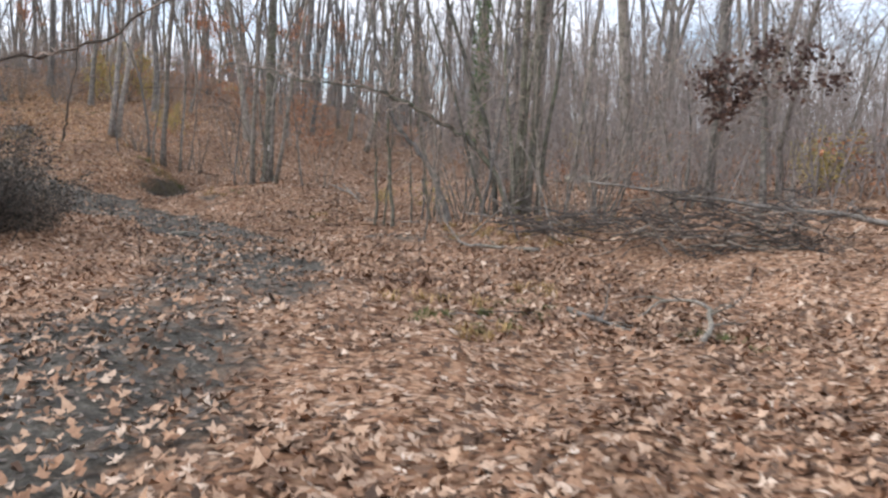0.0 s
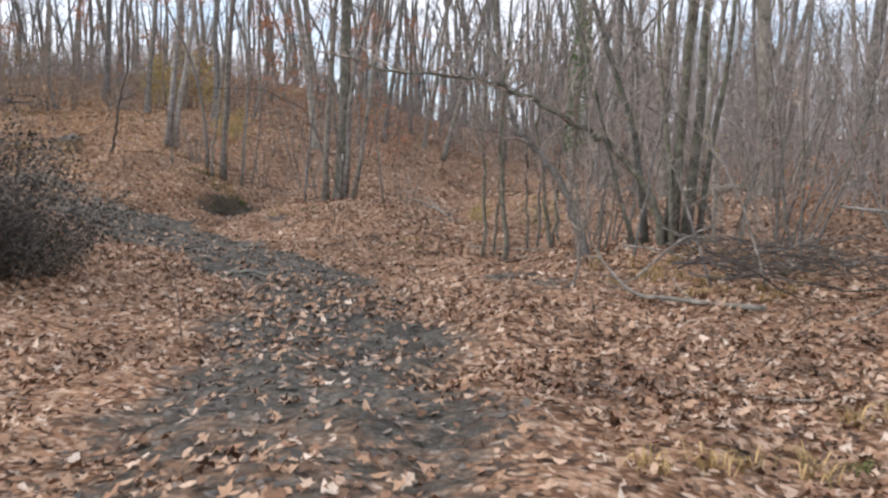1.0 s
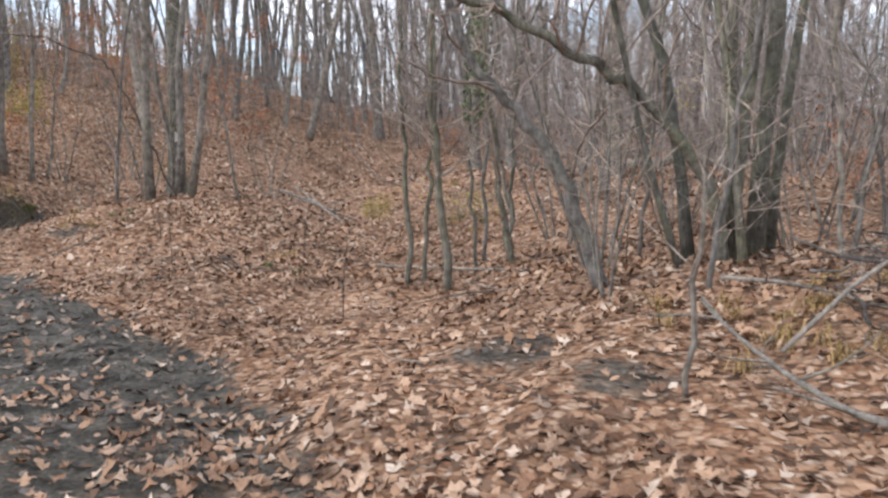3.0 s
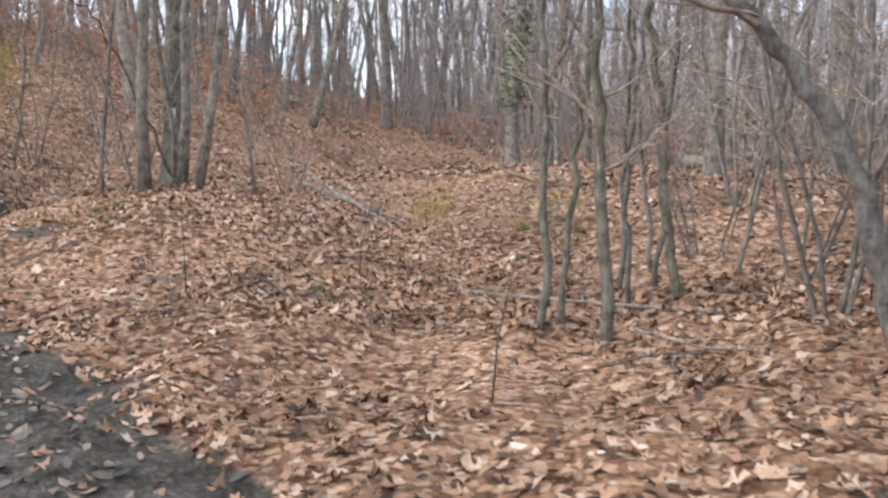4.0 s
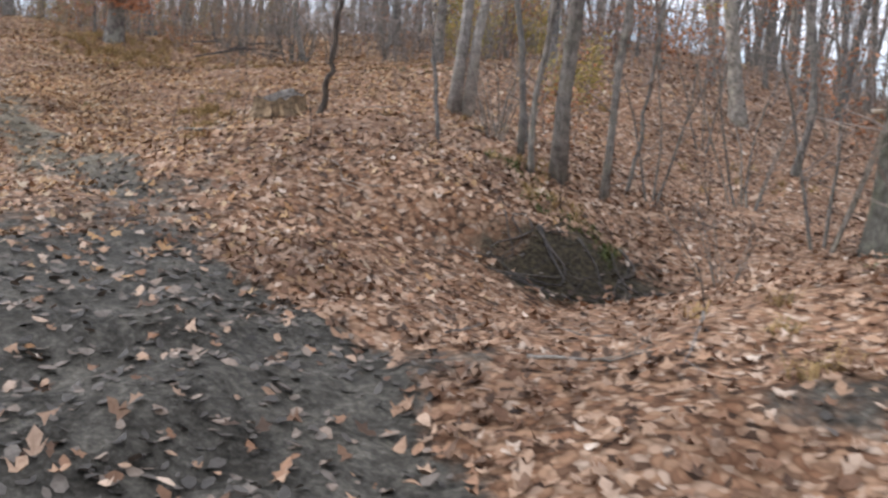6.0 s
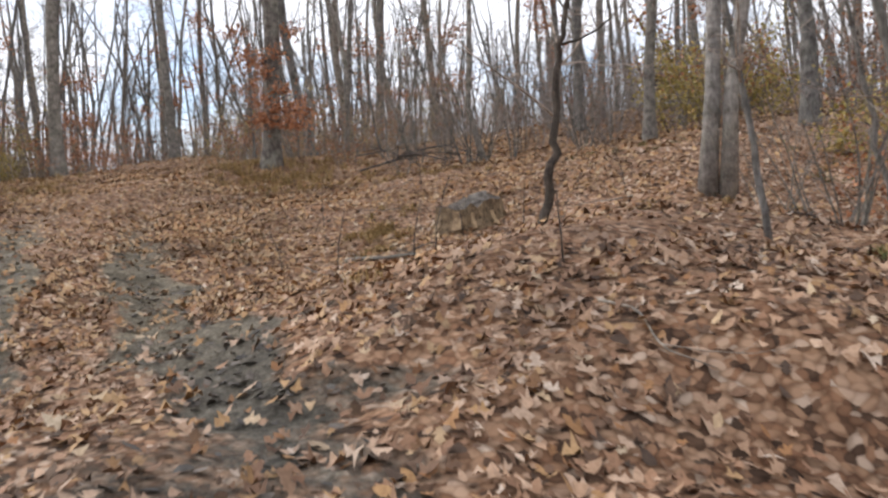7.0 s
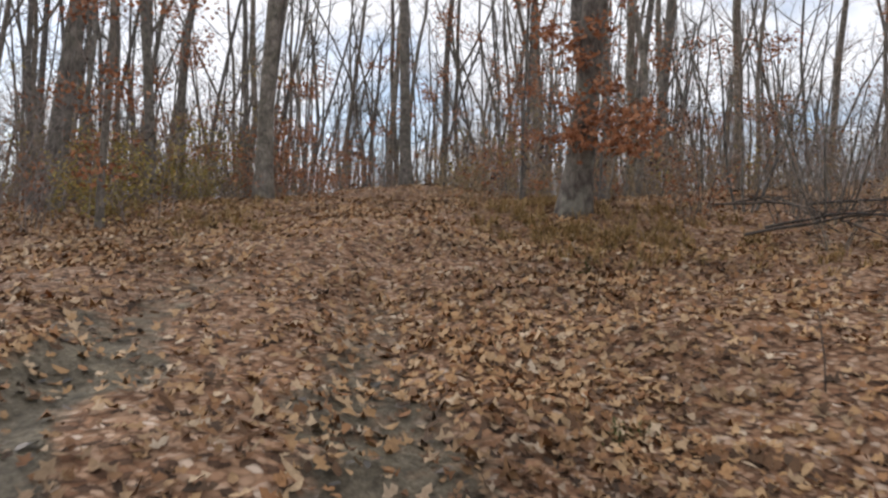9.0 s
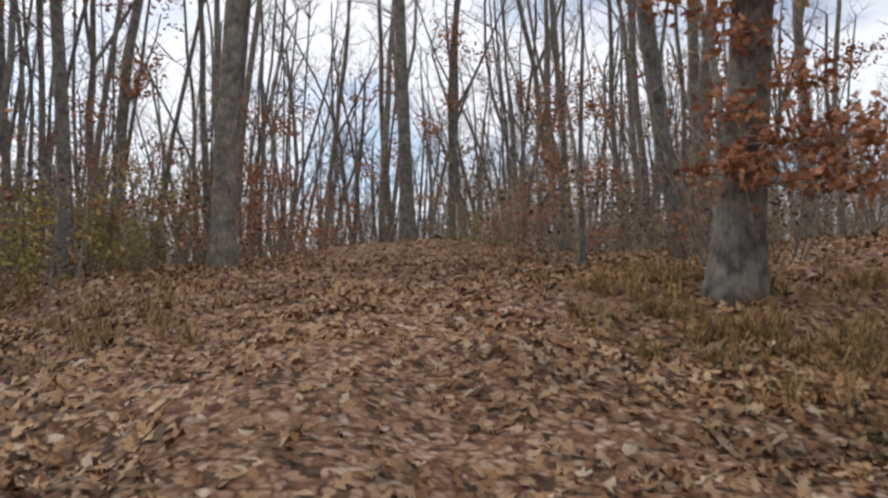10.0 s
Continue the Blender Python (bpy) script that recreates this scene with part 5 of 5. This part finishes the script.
        me.from_pydata(verts.tolist(), [], np.stack([k, k + 1, k + 2, k + 3], 1).tolist() + np.stack([k + 3, k + 2, k + 4], 1).tolist())
        me.materials.append(mat)
        tagged(new("grass", me), label, "grass", kind="stuff")


build_grass()

rng = np.random.RandomState(295)
for k in range(9):
    u, v = rng.uniform(-0.8, 0.7), rng.uniform(0.1, 0.3)
    spots = [(u + 0.12 * s * rng.normal(), v - 0.14 * s) for s in range(5)]
    line = [(-9.05 + 0.93 * a - 0.37 * c, 27.5 + 0.37 * a + 0.93 * c) for a, c in spots]
    lying_branch("root", 296 + k, [on_ground(x, y, 0.02 + 0.05 * rng.uniform()) for x, y in line], rng.uniform(0.008, 0.018), 4, "bare dark root hanging from the earth bank", MAT_BRUSHWOOD, "root")
tagged(bent_tree("leaning_tree", -8.6, 9.9, [(0, 0, -0.1), (0.3, -0.2, 1.2), (1.4, -0.5, 1.95), (2.9, -0.9, 2.3), (4.2, -1.0, 2.4), (4.9, -1.0, 2.55), (5.6, -1.0, 2.95), (6.3, -1.0, 3.4)], 0.032, 301, 9, MAT_DARKBARK), "dark thin stem leaning out over the track", "tree")
tagged(bent_tree("sapling", -5.35, 25.5, [(0, 0, -0.1), (-0.3, 0.0, 0.7), (-0.58, 0, 1.35), (-0.95, 0, 2.1), (-1.25, 0, 2.4), (-2.3, 0, 2.75), (-3.7, 0.1, 2.7), (-5.0, 0.2, 2.9)], 0.02, 302, 6, MAT_DARKBARK), "dark bowed shoot springing from the trunk clump", "tree")
tagged(bent_tree("sapling", -0.35, 15.0, [(0, 0, -0.1), (0.08, 0.1, 0.8), (0.15, 0.15, 1.6), (0.1, 0.2, 2.6), (0.3, 0.2, 3.6)], 0.02, 303, 10, MAT_OAK), "thin grey shoot beside the track", "tree")
for k, (x, y, lx) in enumerate([(0.5, 21.4, 0.12), (-0.1, 21.9, -0.1), (1.0, 20.0, 0.05), (-0.6, 21.5, 0.03), (0.7, 17.3, 0.1), (2.0, 17.4, -0.08), (2.5, 18.2, 0.1), (-9.2, 30.2, 0.1), (-10.6, 30.6, -0.1), (-11.2, 29.0, -0.06)]):
    tagged(bent_tree("sapling", x, y, [(0, 0, -0.1), (lx * 2, 0.03, 1.2), (lx * 4, -0.15, 2.6), (lx * 5 + 0.1, 0, 4.2), (lx * 7, 0.1, 6)], 0.028, 310 + k, 11), "thin crooked grey sapling with fine twigs", "tree", "crooked saplings")


def build_shrub_leaves():
    """Withered leaves still hanging in the low shrubs of the wood."""
    rng = np.random.RandomState(122)
    for name, mat, label, count, seed in (("shrub_foliage", MAT_RUST, "rust-brown leaves hanging in low shrubs of the wood", 300, 1), ("shrub_foliage", MAT_YELLOW, "yellowing leaves hanging in low shrubs of the wood", 150, 2),
                                          ("shrub_foliage", MAT_BROWNLEAF, "dark withered leaves hanging in low shrubs", 260, 3)):
        g = Geo()
        n = count * 6
        x, y = rng.uniform(-60, 22, n), rng.uniform(14, 75, n)
        off = along(x, y, CLEAR)[0]
        off = np.where(x < -29, np.maximum(off, along(x, y, TRACK)[0] * 3.2), off)
        ok = (off > 9.5) & ~((x > -9) & (along(x, y, LOOKS)[0] < 6.5)) & ~((x < -11) & (x > -23) & (y < 38.5)) & (rng.uniform(0, 1, n) < np.where(off < 26, 1.0, 0.35))
        x, y = x[ok][:count], y[ok][:count]
        cx, cy = rng.uniform(-50, -27.5, 150), rng.uniform(30, 54, 150)
        low = (along(cx, cy, TRACK)[0] > 2.3) & ~((cx > -33) & (cy < 36))
        x, y = np.concatenate([x, cx[low]]), np.concatenate([y, cy[low]])
        z = ground_height(x, y)
        for px, py, pz in zip(x, y, z):
            h, w = rng.uniform(0.3, 1.6) + (rng.uniform(0, 2.5) if rng.uniform() < 0.25 else 0), rng.uniform(0.2, 0.5)
            g.leaves(np.array([px, py, pz + h]) + rng.normal(0, 1, (rng.randint(26, 60), 3)) * (w, w, w * 0.6) * 0.8, rng, 0.07, DIAMOND_LEAF, 0.9)
        me = g.mesh(name, False)
        me.materials.append(mat)
        tagged(new(name, me), label, "leaves", kind="stuff")


build_shrub_leaves()
rng = np.random.RandomState(330)
for k in range(7):
    x, y = rng.uniform(-23.5, -16.5), rng.uniform(37.5, 43)
    put(BRUSH[(0, 2)[k % 2]], x, y, k * 1.7, rng.uniform(0.6, 1.1), LABEL_BRUSH, "undergrowth", "undergrowth")
for x, y, s in [(-15.6, 40.6, 1.3), (-16.6, 41.2, 1.1), (-14.6, 41.4, 1.0)]:
    yellow = thicket("bush", 350 + int(abs(x * 3)), 12, 1.7, 0.01, 1.6, 6, MAT_YELLOW, 1200, 0.07)
    tagged(plant(yellow, x, y, x, s), "bush with yellowing autumn leaves", "bush", "yellow bushes")

rng = np.random.RandomState(360)
for k in range(5):
    x = rng.uniform(-24.0, -19.4)
    y = 36.2 + (x + 24.0) * -0.1 + rng.uniform(0.4, 3.0)
    put(BRUSH[(2, 0)[k % 2]], x, y, k * 1.3, rng.uniform(0.35, 0.65), LABEL_BRUSH, "undergrowth", "undergrowth")


# ---- fallen twigs and seedlings in the leaves ----
rng = np.random.RandomState(380)
BESIDE = [(-0.5, 6), (-1.8, 11), (-3.2, 16), (-5.5, 20.5), (-10.5, 25.0), (-15.5, 28.0), (-20.5, 31.0)]


def beside(reach):
    """A place at the edge of the track, off its mud."""
    while True:
        i, f = rng.randint(len(BESIDE) - 1), rng.uniform()
        x = BESIDE[i][0] + (BESIDE[i + 1][0] - BESIDE[i][0]) * f + rng.uniform(-reach, reach)
        y = BESIDE[i][1] + (BESIDE[i + 1][1] - BESIDE[i][1]) * f + rng.uniform(0, reach)
        if float(along(np.array(x), np.array(y), CLEAR)[0]) > 1.3 and float(mud(x, y)) < 0.3:
            return x, y


for k in range(34):
    x, y = beside(5.0)
    a, ln = rng.uniform(0, 6.283), rng.uniform(0.2, 0.5)
    ends = [(x + math.cos(a) * ln * f, y + math.sin(a) * ln * f + 0.06 * rng.normal()) for f in (-1, -0.3, 0.3, 1)]
    tagged(lying_branch("twig", 400 + k, [on_ground(px, py, rng.uniform(0.03, 0.07)) for px, py in ends], rng.uniform(0.006, 0.014), rng.randint(0, 4), "thin dead twig lying on fallen leaves", MAT_DEADWOOD if k % 3 else MAT_BRUSHWOOD, "twig"), group="fallen twigs")
for k in range(30):
    x, y = beside(6.0)
    h, lx, ly = rng.uniform(0.3, 0.9), rng.normal(0, 0.12), rng.normal(0, 0.12)
    seedling = empty("seedling", x, y, gz(x, y))
    stem, fine = Geo(), Geo()
    path = np.array([(0, 0, -0.05), (lx * h * 0.3, ly * h * 0.3, h * 0.4), (lx * h, ly * h, h * 0.75), (lx * h * 1.6, ly * h * 1.6, h)])
    stem.tube(path, np.linspace(0.007, 0.003, 4), 5)
    sprout(fine, rng, path, 0.003, 5, 0.3, 1.0, 0.25, 1, 1.0, 0.03, 3, None, True)
    part("stem", stem.mesh("stem"), MAT_BRUSHWOOD, seedling)
    part("twig_mass", fine.mesh("twig_mass"), MAT_BRUSHWOOD, seedling, kind="stuff")
    tagged(seedling, "thin leafless seedling standing in the leaf litter", "seedling", "seedlings")
